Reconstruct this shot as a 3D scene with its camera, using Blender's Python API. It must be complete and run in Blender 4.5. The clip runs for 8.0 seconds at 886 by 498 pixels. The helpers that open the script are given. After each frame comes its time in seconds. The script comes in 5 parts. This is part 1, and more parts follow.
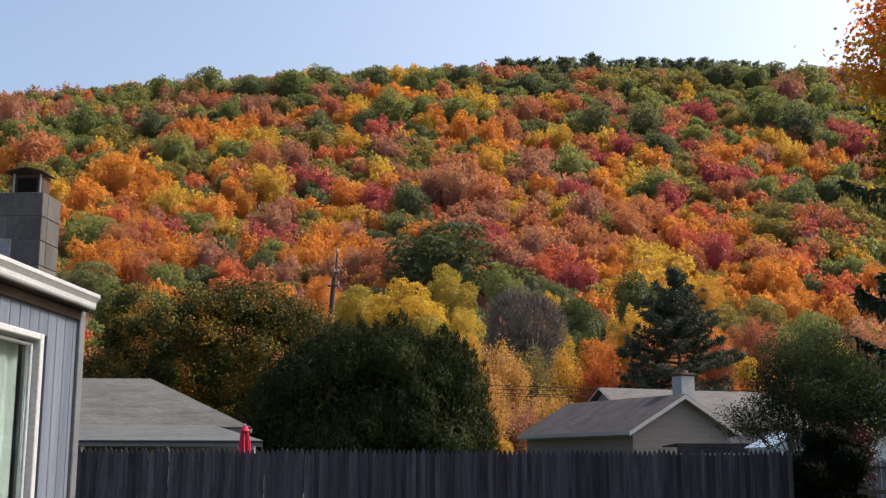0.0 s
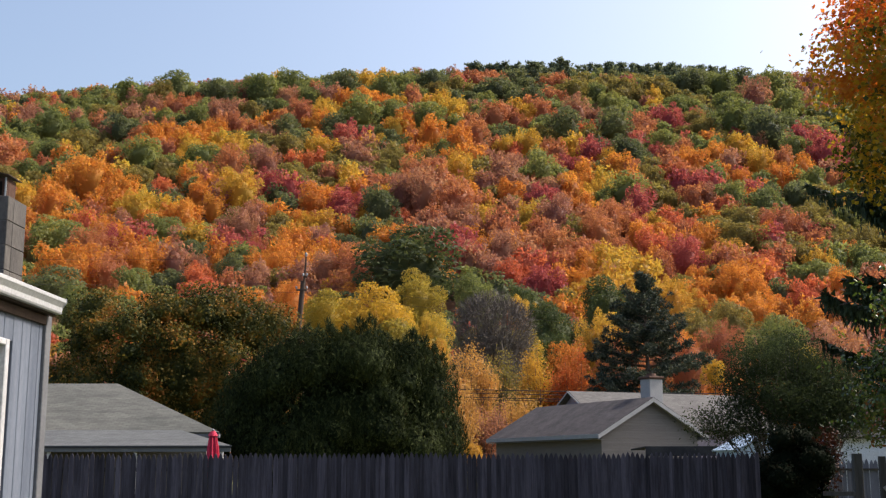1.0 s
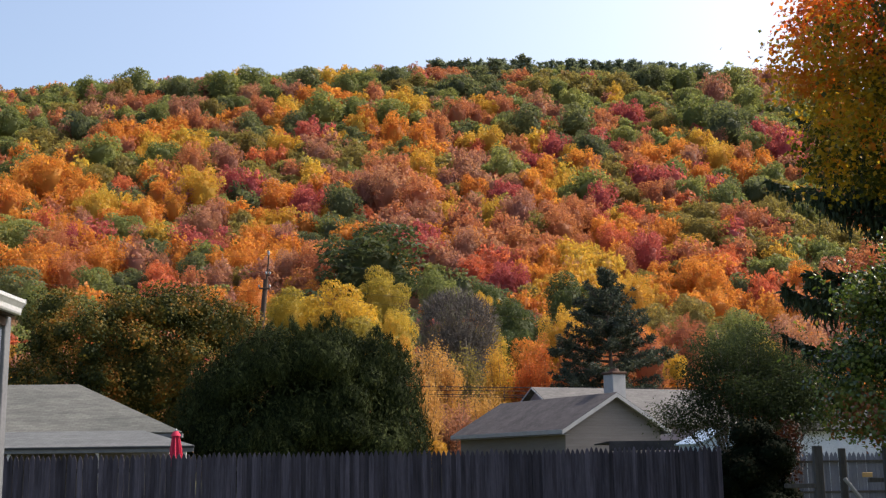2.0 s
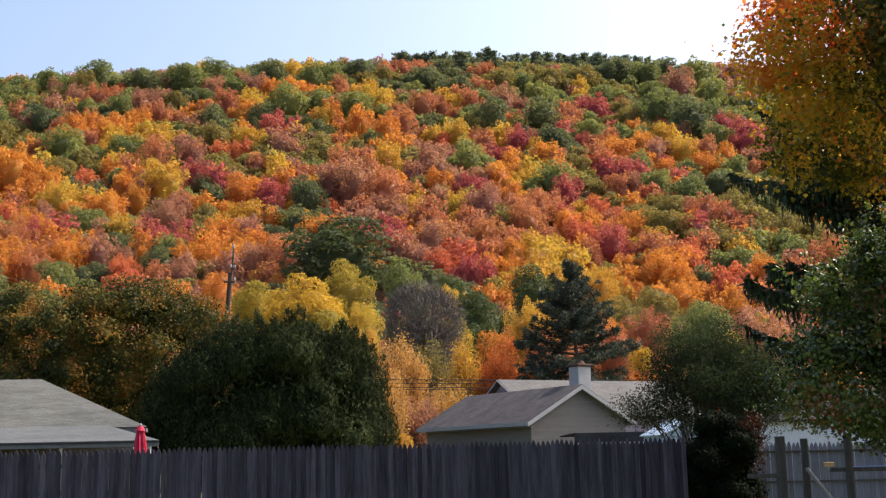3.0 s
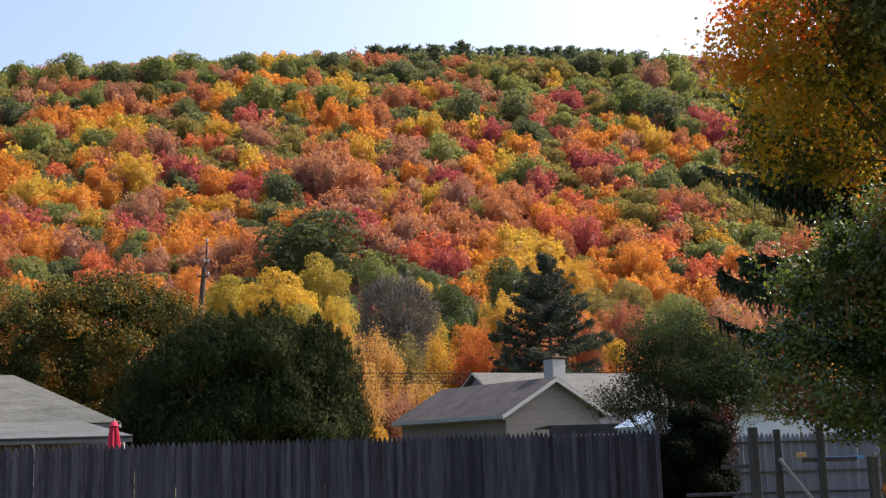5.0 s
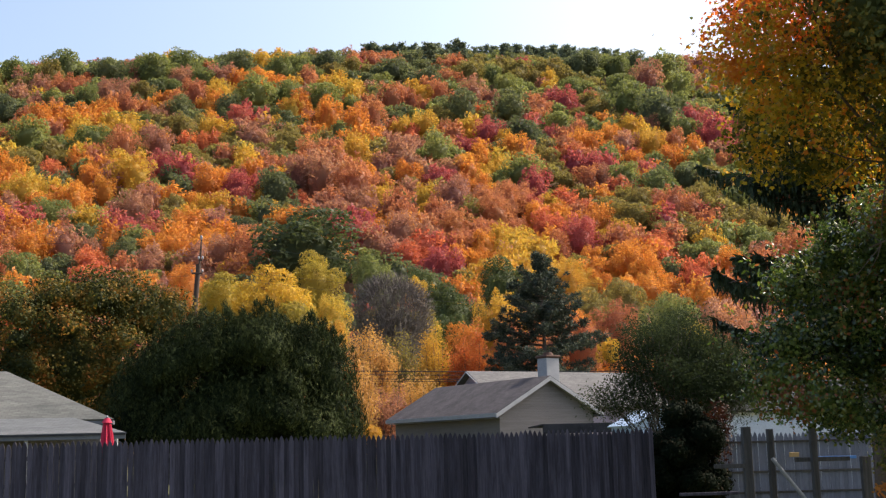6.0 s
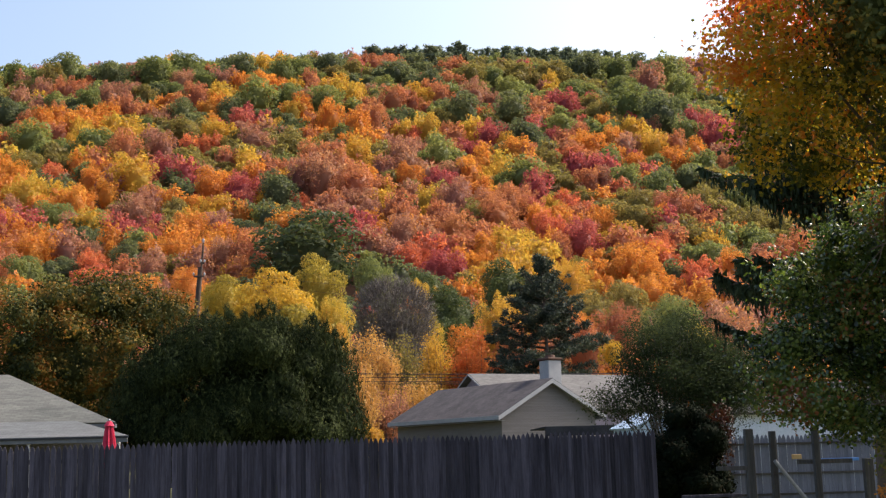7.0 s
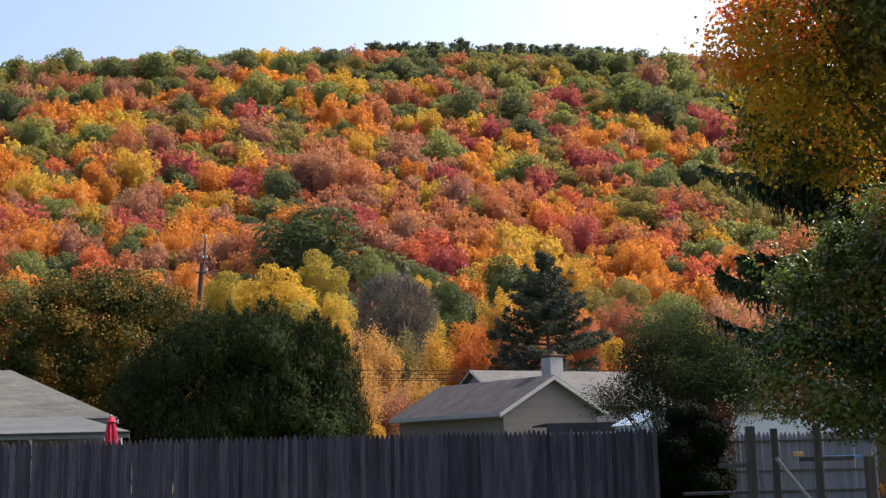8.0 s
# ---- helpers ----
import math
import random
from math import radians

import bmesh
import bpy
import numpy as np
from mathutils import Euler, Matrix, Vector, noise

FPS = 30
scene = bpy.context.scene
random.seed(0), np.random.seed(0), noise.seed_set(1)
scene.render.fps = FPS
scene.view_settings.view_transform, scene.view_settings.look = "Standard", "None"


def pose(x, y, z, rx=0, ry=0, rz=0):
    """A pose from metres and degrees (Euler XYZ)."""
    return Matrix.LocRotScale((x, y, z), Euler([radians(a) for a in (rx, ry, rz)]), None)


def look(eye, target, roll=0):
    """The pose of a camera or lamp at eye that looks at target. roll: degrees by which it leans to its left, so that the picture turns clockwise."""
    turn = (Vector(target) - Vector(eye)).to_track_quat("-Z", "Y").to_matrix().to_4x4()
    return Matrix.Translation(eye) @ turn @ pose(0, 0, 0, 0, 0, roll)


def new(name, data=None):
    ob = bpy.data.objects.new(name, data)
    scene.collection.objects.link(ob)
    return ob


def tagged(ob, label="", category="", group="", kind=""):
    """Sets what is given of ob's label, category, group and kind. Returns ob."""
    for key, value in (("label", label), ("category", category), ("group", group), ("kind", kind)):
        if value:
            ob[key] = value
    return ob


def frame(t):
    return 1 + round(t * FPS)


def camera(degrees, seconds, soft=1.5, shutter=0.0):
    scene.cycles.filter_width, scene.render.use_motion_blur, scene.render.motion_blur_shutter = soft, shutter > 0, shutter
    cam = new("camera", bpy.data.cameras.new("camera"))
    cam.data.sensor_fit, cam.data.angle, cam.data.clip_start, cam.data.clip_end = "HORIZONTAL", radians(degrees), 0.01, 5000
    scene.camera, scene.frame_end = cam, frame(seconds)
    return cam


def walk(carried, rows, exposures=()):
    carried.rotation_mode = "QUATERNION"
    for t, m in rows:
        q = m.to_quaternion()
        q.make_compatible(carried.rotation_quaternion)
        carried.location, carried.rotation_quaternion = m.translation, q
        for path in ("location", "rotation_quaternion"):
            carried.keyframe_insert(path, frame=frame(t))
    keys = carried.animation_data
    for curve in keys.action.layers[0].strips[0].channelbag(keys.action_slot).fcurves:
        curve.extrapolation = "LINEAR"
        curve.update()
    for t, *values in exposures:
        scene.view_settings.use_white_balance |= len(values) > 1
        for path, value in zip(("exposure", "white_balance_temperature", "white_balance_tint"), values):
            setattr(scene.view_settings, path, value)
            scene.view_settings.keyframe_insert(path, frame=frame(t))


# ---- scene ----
# Camera: it stands in the yard at eye height and turns slowly to its right.
cam = camera(41.3, 8.0, soft=1.3)
EYE = (0.0, 0.0, 1.5)


def aim(yaw, pitch, lean):
    """The camera's pose from its heading, tilt and lean to the right, in degrees."""
    return Matrix.Translation(EYE) @ Euler((0, 0, radians(yaw))).to_matrix().to_4x4() @ Euler(
        (radians(90 + pitch), 0, 0)).to_matrix().to_4x4() @ Euler((0, 0, radians(-lean))).to_matrix().to_4x4()


HEADINGS = [
    (0.0, 0.000, 10.460, -0.200), (0.5, -0.920, 10.388, 0.163), (1.0, -1.527, 10.652, 0.100),
    (1.5, -2.357, 10.538, 0.470), (1.7, -2.783, 10.525, 0.693), (2.8, -4.712, 10.248, 1.021), (3.0, -5.041, 10.131, 1.232), (3.5, -5.336, 10.069, 1.143),
    (4.0, -5.430, 10.083, 1.556), (4.5, -5.778, 9.861, 1.816),
    (4.7, -5.995, 9.811, 1.775), (5.8, -6.618, 9.707, 1.458), (6.0, -6.566, 9.686, 1.414),
    (6.5, -6.402, 9.785, 1.330), (7.0, -6.482, 9.815, 1.512), (7.5, -6.545, 9.696, 1.499),
    (8.0, -6.375, 9.651, 1.364)]
walk(cam, [(t, aim(a, b, c)) for t, a, b, c in HEADINGS], exposures=[(0.0, 0.33), (1.5, 0.39), (3.0, 0.61), (8.0, 0.64)])

# Sky and sun: a clear autumn midday, the sun high to the right and a little ahead.
SUN_AZ, SUN_EL = radians(71), radians(44)          # clockwise from straight ahead (+y)
world = bpy.data.worlds.new("world")
scene.world = world
world.use_nodes = True
wn = world.node_tree.nodes
sky = wn.new("ShaderNodeTexSky")
sky.sky_type = 'NISHITA'
sky.sun_disc = False
sky.sun_elevation, sky.sun_rotation = SUN_EL, SUN_AZ
sky.altitude, sky.air_density, sky.dust_density, sky.ozone_density = 200, 1.0, 6.0, 1.0
world.node_tree.links.new(sky.outputs[0], wn["Background"].inputs[0])
wn["Background"].inputs[1].default_value = 0.195
sun = new("sun", bpy.data.lights.new("sun", 'SUN'))
sun.data.energy, sun.data.angle, sun.data.color = 3.4, radians(0.6), (1.0, 0.93, 0.82)
to_sun = Vector((math.sin(SUN_AZ) * math.cos(SUN_EL), math.cos(SUN_AZ) * math.cos(SUN_EL), math.sin(SUN_EL)))
sun.matrix_world = look(to_sun * 60, (0, 0, 0))


# ---- materials ----
def nodes_of(name):
    m = bpy.data.materials.new(name)
    m.use_nodes = True
    return m, m.node_tree.nodes, m.node_tree.links


def ramp_node(n, stops):
    r = n.new("ShaderNodeValToRGB")
    el = r.color_ramp.elements
    while len(el) < len(stops):
        el.new(0.5)
    for e, (p, c) in zip(el, stops):
        e.position, e.color = p, (*c, 1)
    return r


def noise_node(n, l, vec, scale, detail=4.0, rough=0.6, dims='3D'):
    t = n.new("ShaderNodeTexNoise")
    t.noise_dimensions = dims
    t.inputs["Scale"].default_value, t.inputs["Detail"].default_value, t.inputs["Roughness"].default_value = scale, detail, rough
    l.new(vec, t.inputs["Vector"])
    return t


def mix_node(n, l, kind, fac, a, b):
    m = n.new("ShaderNodeMix")
    m.data_type, m.blend_type = 'RGBA', kind
    for sock, v in ((m.inputs[0], fac), (m.inputs[6], a), (m.inputs[7], b)):
        if isinstance(v, (int, float)):
            sock.default_value = v
        elif isinstance(v, tuple):
            sock.default_value = (*v, 1)
        else:
            l.new(v, sock)
    return m.outputs[2]


def surface(name, a, b, scale=3.0, rough=0.7, fine=40.0, bump=0.3, stretch=(1, 1, 1), each=0.0, metal=0.0, dist=0.01):
    """A solid surface: two tones, coarse patches and fine grain, grain in the bump; each: tone change from piece to piece."""
    m, n, l = nodes_of(name)
    co = n.new("ShaderNodeTexCoord")
    mp = n.new("ShaderNodeMapping")
    mp.inputs["Scale"].default_value = stretch
    l.new(co.outputs["Object"], mp.inputs["Vector"])
    vec = mp.outputs[0]
    if each:
        oi = n.new("ShaderNodeObjectInfo")
        add = n.new("ShaderNodeVectorMath")
        add.operation = 'MULTIPLY_ADD'
        cb = n.new("ShaderNodeCombineXYZ")
        for k in range(3):
            l.new(oi.outputs["Random"], cb.inputs[k])
        l.new(cb.outputs[0], add.inputs[0])
        add.inputs[1].default_value = (37, 53, 71)
        l.new(vec, add.inputs[2])
        vec = add.outputs[0]
    coarse, grain = noise_node(n, l, vec, scale), noise_node(n, l, vec, fine, 6, 0.7)
    col = mix_node(n, l, 'MIX', ramp_node(n, [(0.3, (0, 0, 0)), (0.7, (1, 1, 1))]).outputs[0], a, b)
    l.new(coarse.outputs[0], col.node.inputs[0].links[0].from_node.inputs[0])
    g = ramp_node(n, [(0.25, (0.62, 0.62, 0.62)), (0.75, (1.25, 1.25, 1.25))])
    l.new(grain.outputs[0], g.inputs[0])
    col = mix_node(n, l, 'MULTIPLY', 0.8, col, g.outputs[0])
    if each:
        v = ramp_node(n, [(0.0, (1 - each,) * 3), (1.0, (1 + each,) * 3)])
        l.new(oi.outputs["Random"], v.inputs[0])
        col = mix_node(n, l, 'MULTIPLY', 1.0, col, v.outputs[0])
    p = n["Principled BSDF"]
    l.new(col, p.inputs["Base Color"])
    p.inputs["Roughness"].default_value, p.inputs["Metallic"].default_value = rough, metal
    p.inputs["Specular IOR Level"].default_value = 0.5 if rough < 0.7 else 0.15
    bp = n.new("ShaderNodeBump")
    bp.inputs["Strength"].default_value, bp.inputs["Distance"].default_value = bump, dist
    l.new(grain.outputs[0], bp.inputs["Height"])
    l.new(bp.outputs[0], p.inputs["Normal"])
    return m


def foliage(name, stops, through_light=0.5, rough=0.55, spread=0.5, patch=0.15, gloss=0.12, patch_weight=0.4, own=0.5):
    """Leaves: the tone runs along stops by tree, by leaf and by patch of the crown; some light passes through."""
    m, n, l = nodes_of(name)
    co, geo, oi = n.new("ShaderNodeTexCoord"), n.new("ShaderNodeNewGeometry"), n.new("ShaderNodeObjectInfo")
    at = n.new("ShaderNodeAttribute")
    at.attribute_name = "tone"
    pn = noise_node(n, l, geo.outputs["Position"], patch, 2.0, 0.5)

    def calc(op, a, b):
        q = n.new("ShaderNodeMath")
        q.operation = op
        for k, v in enumerate((a, b)):
            if isinstance(v, (int, float)):
                q.inputs[k].default_value = v
            else:
                l.new(v, q.inputs[k])
        return q.outputs[0]
    tree = calc('FRACT', calc('ADD', oi.outputs["Random"], at.outputs["Fac"]), 0) if own is None else own
    lf = calc('MULTIPLY', calc('SUBTRACT', geo.outputs["Random Per Island"], 0.5), spread)
    pt = calc('MULTIPLY', calc('SUBTRACT', pn.outputs[0], 0.5), patch_weight * 3)
    tone = calc('ADD', calc('ADD', calc('ADD', calc('MULTIPLY', tree, 0.5), 0.25), lf), pt)
    r = ramp_node(n, stops)
    l.new(tone, r.inputs[0])
    p = n["Principled BSDF"]
    l.new(r.outputs[0], p.inputs["Base Color"])
    p.inputs["Roughness"].default_value = rough
    p.inputs["Specular IOR Level"].default_value = gloss
    tr = n.new("ShaderNodeBsdfTranslucent")
    bright = mix_node(n, l, 'MULTIPLY', 1.0, r.outputs[0], (1.25, 1.2, 0.8))
    l.new(bright, tr.inputs[0])
    mx = n.new("ShaderNodeMixShader")
    mx.inputs[0].default_value = through_light
    l.new(p.outputs[0], mx.inputs[1])
    l.new(tr.outputs[0], mx.inputs[2])
    l.new(mx.outputs[0], n["Material Output"].inputs["Surface"])
    return m


def shingle_material(name, a, b, row=0.14):
    """Asphalt shingles: courses with a shadowed butt, tabs of differing tone, stains."""
    m = surface(name, a, b, 1.2, 0.9, 9, 0.5, (0.5, 1.5, 1.5))
    n, l = m.node_tree.nodes, m.node_tree.links
    p = n["Principled BSDF"]
    uv = n.new("ShaderNodeTexCoord")
    br = n.new("ShaderNodeTexBrick")
    br.inputs["Scale"].default_value = 1.0
    br.inputs["Mortar Size"].default_value, br.inputs["Mortar Smooth"].default_value = 0.012, 0.3
    br.inputs["Brick Width"].default_value, br.inputs["Row Height"].default_value = 0.3, row
    br.inputs["Color1"].default_value, br.inputs["Color2"].default_value = (0.75, 0.75, 0.75, 1), (1.2, 1.2, 1.2, 1)
    br.inputs["Mortar"].default_value = (0.5, 0.5, 0.5, 1)
    l.new(uv.outputs["UV"], br.inputs["Vector"])
    old = p.inputs["Base Color"].links[0].from_socket
    l.new(mix_node(n, l, 'MULTIPLY', 0.5, old, br.outputs["Color"]), p.inputs["Base Color"])
    return m


M = {}
M["siding"] = surface("painted_siding", (0.115, 0.135, 0.182), (0.175, 0.198, 0.250), 2.0, 0.75, 30, 0.3, (6, 6, 0.6), 0.10)
M["white"] = surface("white_paint", (0.44, 0.45, 0.47), (0.52, 0.52, 0.545), 3.0, 0.45, 50, 0.08)
M["aged_white"] = surface("aged_white_paint", (0.30, 0.305, 0.32), (0.37, 0.37, 0.385), 3.0, 0.6, 50, 0.1)
M["bright_white"] = surface("bright_white_paint", (0.70, 0.72, 0.76), (0.78, 0.79, 0.82), 3.0, 0.5, 50, 0.08)
M["grey_trim"] = surface("grey_trim", (0.10, 0.105, 0.12), (0.15, 0.155, 0.17), 3.0, 0.6, 40, 0.15)
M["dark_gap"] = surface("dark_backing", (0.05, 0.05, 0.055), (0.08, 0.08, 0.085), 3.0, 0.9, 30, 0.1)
M["block"] = surface("concrete_block", (0.084, 0.077, 0.076), (0.150, 0.139, 0.132), 3.0, 0.95, 40, 0.5, (1, 1, 0.5), each=0.06)
M["mortar"] = surface("mortar", (0.10, 0.093, 0.09), (0.16, 0.15, 0.145), 6.0, 0.95, 60, 0.5)
M["clay"] = surface("clay_flue", (0.07, 0.038, 0.03), (0.115, 0.066, 0.05), 5.0, 0.85, 50, 0.3)
M["flue_dark"] = surface("flue_dark", (0.006, 0.005, 0.005), (0.014, 0.011, 0.010), 4.0, 0.95, 40, 0.2)
M["cement"] = surface("pale_cement", (0.22, 0.22, 0.235), (0.32, 0.32, 0.34), 7.0, 0.95, 50, 0.6)
M["rust"] = surface("rust_and_eave_shade", (0.05, 0.035, 0.03), (0.09, 0.065, 0.05), 6.0, 0.7, 50, 0.3, metal=0.3)
M["picket"] = surface("weathered_wood", (0.034, 0.031, 0.042), (0.094, 0.086, 0.112), 2.5, 0.85, 18, 0.5, (8, 8, 0.5), 0.45)
M["pale_picket"] = surface("pale_weathered_wood", (0.149, 0.162, 0.217), (0.204, 0.223, 0.287), 2.5, 0.85, 18, 0.4, (8, 8, 0.5), 0.15)
M["post"] = surface("grey_post_wood", (0.06, 0.057, 0.055), (0.11, 0.105, 0.10), 2.5, 0.85, 18, 0.5, (8, 8, 0.5), 0.15)
M["pole"] = surface("utility_pole_wood", (0.065, 0.045, 0.036), (0.115, 0.082, 0.066), 2.0, 0.9, 20, 0.4, (6, 6, 0.4))
M["wire"] = surface("wire_sheath", (0.04, 0.04, 0.045), (0.07, 0.07, 0.075), 3.0, 0.95, 20, 0.1)
M["metal"] = surface("galvanised_metal", (0.28, 0.29, 0.30), (0.38, 0.38, 0.40), 4.0, 0.6, 40, 0.1, metal=0.2)
M["umbrella"] = surface("red_canvas", (0.50, 0.03, 0.07), (0.64, 0.06, 0.11), 5.0, 0.8, 60, 0.2)
M["roof_grey"] = shingle_material("grey_shingles", (0.097, 0.099, 0.091), (0.16, 0.156, 0.142))
M["roof_porch"] = shingle_material("pale_grey_shingles", (0.10, 0.104, 0.108), (0.14, 0.143, 0.145))
M["roof_brown"] = shingle_material("brown_shingles", (0.060, 0.053, 0.056), (0.105, 0.092, 0.093))
M["roof_pale"] = shingle_material("light_grey_shingles", (0.11, 0.105, 0.105), (0.155, 0.148, 0.145))
M["roof_dark"] = surface("dark_roofing", (0.025, 0.025, 0.03), (0.05, 0.05, 0.055), 2.0, 0.85, 40, 0.3)
M["clapboard"] = surface("cream_siding", (0.165, 0.15, 0.142), (0.20, 0.183, 0.175), 2.0, 0.7, 30, 0.15, (0.6, 0.6, 6), 0.05)
M["mauve"] = surface("mauve_siding", (0.22, 0.19, 0.24), (0.30, 0.26, 0.31), 2.0, 0.8, 30, 0.2)
M["bark"] = surface("bark", (0.10, 0.075, 0.06), (0.19, 0.15, 0.12), 3.0, 0.95, 14, 0.9, (4, 4, 1), dist=0.03)
M["twig"] = surface("grey_twigs", (0.122, 0.104, 0.091), (0.196, 0.168, 0.150), 3.0, 0.95, 14, 0.3)
M["ground"] = surface("grass_ground", (0.07, 0.085, 0.03), (0.13, 0.12, 0.055), 0.15, 0.95, 6, 0.8, dist=0.05)
_n, _l = M["ground"].node_tree.nodes, M["ground"].node_tree.links
_pos, _sep, _up = _n.new("ShaderNodeNewGeometry"), _n.new("ShaderNodeSeparateXYZ"), _n.new("ShaderNodeMapRange")
_l.new(_pos.outputs["Position"], _sep.inputs[0])
_l.new(_sep.outputs["Z"], _up.inputs["Value"])
_up.inputs["From Min"].default_value, _up.inputs["From Max"].default_value = 0.5, 4.0
_old = _n["Principled BSDF"].inputs["Base Color"].links[0].from_socket
_l.new(mix_node(_n, _l, 'MIX', _up.outputs[0], _old, (0.20, 0.115, 0.065)), _n["Principled BSDF"].inputs["Base Color"])
M["pale_blue"] = surface("pale_blue_paint", (0.30, 0.40, 0.52), (0.38, 0.48, 0.60), 3.0, 0.5, 40, 0.1)
M["tag"] = surface("faded_yellow_plastic", (0.42, 0.27, 0.11), (0.5, 0.34, 0.15), 5.0, 0.6, 40, 0.1)
M["blue"] = surface("blue_plastic", (0.06, 0.20, 0.55), (0.09, 0.27, 0.66), 5.0, 0.5, 40, 0.1)

glass, gn, gl = nodes_of("window_glass")
gp = gn["Principled BSDF"]
gp.inputs["Base Color"].default_value = (0.75, 0.82, 0.80, 1)
gp.inputs["Roughness"].default_value = 0.04
gp.inputs["Transmission Weight"].default_value = 1.0
gp.inputs["IOR"].default_value = 1.45
M["glass"] = glass
M["curtain"] = surface("curtain_reflection_tone", (0.299, 0.345, 0.329), (0.414, 0.460, 0.447), 1.5, 0.9, 30, 0.2, (6, 6, 0.4))

# Hillside leaf colours, with some aerial haze mixed in as extra blue and paleness.
SPECIES = {
    "orange": foliage("orange_leaves", [(0.0, (0.442, 0.156, 0.045)), (0.5, (0.544, 0.222, 0.056)), (1.0, (0.579, 0.291, 0.063))], own=None),
    "rust": foliage("rust_leaves", [(0.0, (0.310, 0.117, 0.079)), (0.5, (0.419, 0.164, 0.096)), (1.0, (0.460, 0.211, 0.100))], own=None),
    "red": foliage("crimson_leaves", [(0.0, (0.292, 0.066, 0.085)), (0.6, (0.399, 0.098, 0.108)), (1.0, (0.455, 0.152, 0.113))], own=None),
    "scarlet": foliage("scarlet_leaves", [(0.0, (0.430, 0.103, 0.076)), (0.6, (0.518, 0.151, 0.085)), (1.0, (0.541, 0.206, 0.088))], own=None),
    "yellow": foliage("yellow_leaves", [(0.0, (0.453, 0.240, 0.049)), (0.5, (0.514, 0.313, 0.059)), (1.0, (0.449, 0.343, 0.071))], own=None),
    "olive": foliage("olive_leaves", [(0.0, (0.182, 0.136, 0.056)), (0.5, (0.222, 0.182, 0.064)), (1.0, (0.255, 0.222, 0.075))], own=None),
    "green": foliage("green_leaves", [(0.0, (0.129, 0.149, 0.066)), (0.5, (0.180, 0.205, 0.080)), (1.0, (0.280, 0.274, 0.095))], own=None),
    "dark": foliage("dark_green_leaves", [(0.0, (0.087, 0.104, 0.064)), (0.5, (0.124, 0.142, 0.078)), (1.0, (0.182, 0.192, 0.093))], own=None),
    "deep": foliage("deep_green_oak_leaves", [(0.0, (0.040, 0.058, 0.026)), (0.5, (0.065, 0.088, 0.036)), (1.0, (0.105, 0.125, 0.045))], 0.4, own=None),
    "lemon": foliage("lemon_yellow_leaves", [(0.0, (0.380, 0.251, 0.048)), (0.5, (0.522, 0.335, 0.052)), (1.0, (0.589, 0.381, 0.057))], own=None),
    "lime": foliage("lime_green_leaves", [(0.0, (0.228, 0.186, 0.048)), (0.5, (0.323, 0.251, 0.052)), (1.0, (0.427, 0.307, 0.057))], own=None),
    "mauve": foliage("fading_brown_leaves", [(0.0, (0.293, 0.131, 0.117)), (0.5, (0.359, 0.172, 0.127)), (1.0, (0.398, 0.216, 0.143))], own=None),
}
M["deep_green"] = foliage("deep_green_leaves", [(0.0, (0.045, 0.062, 0.030)), (0.5, (0.07, 0.09, 0.042)), (1.0, (0.11, 0.125, 0.05))], 0.35)
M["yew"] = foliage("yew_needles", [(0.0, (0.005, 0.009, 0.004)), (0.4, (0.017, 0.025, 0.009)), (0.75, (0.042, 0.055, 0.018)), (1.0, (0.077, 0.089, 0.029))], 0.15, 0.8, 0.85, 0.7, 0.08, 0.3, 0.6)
M["pine"] = foliage("pine_needles", [(0.0, (0.120, 0.147, 0.112)), (0.5, (0.176, 0.208, 0.144)), (1.0, (0.256, 0.280, 0.184))], 0.25, 0.6, 0.6, 0.3)
M["blue_pine"] = foliage("blue_green_pine_needles", [(0.0, (0.025, 0.036, 0.028)), (0.5, (0.056, 0.071, 0.056)), (0.85, (0.110, 0.122, 0.081)), (1.0, (0.156, 0.166, 0.111))], 0.15, 0.6, 0.7, 0.8)
M["spruce"] = foliage("spruce_needles", [(0.0, (0.018, 0.030, 0.021)), (0.5, (0.038, 0.057, 0.033)), (1.0, (0.075, 0.098, 0.045))], 0.1, 0.6, 0.6, 0.5)
M["mixed"] = foliage("turning_maple_leaves", [(0.0, (0.022, 0.030, 0.010)), (0.40, (0.055, 0.060, 0.016)), (0.62, (0.15, 0.115, 0.026)), (0.82, (0.30, 0.155, 0.03)), (1.0, (0.34, 0.13, 0.04))], 0.3, 0.6, 0.55, 0.8, 0.1, 0.7, 0.40)
M["maple"] = foliage("golden_maple_leaves", [(0.0, (0.040, 0.058, 0.014)), (0.38, (0.09, 0.10, 0.018)), (0.55, (0.30, 0.24, 0.026)), (0.8, (0.54, 0.36, 0.03)), (1.0, (0.58, 0.22, 0.03))], 0.64, 0.4, 0.35, 1.3, 0.4, 1.0, 0.66)
M["maple_red"] = foliage("orange_red_maple_leaves", [(0.0, (0.48, 0.11, 0.02)), (0.5, (0.60, 0.14, 0.025)), (1.0, (0.64, 0.24, 0.03))], 0.58, 0.45, 0.5, 0.9, 0.4, 0.5)
M["glossy"] = foliage("glossy_green_leaves", [(0.0, (0.018, 0.033, 0.012)), (0.45, (0.053, 0.087, 0.024)), (0.7, (0.135, 0.195, 0.042)), (0.93, (0.225, 0.225, 0.053)), (1.0, (0.330, 0.120, 0.045))], 0.35, 0.2, 0.6, 1.3, 0.7, 0.6, 0.62)
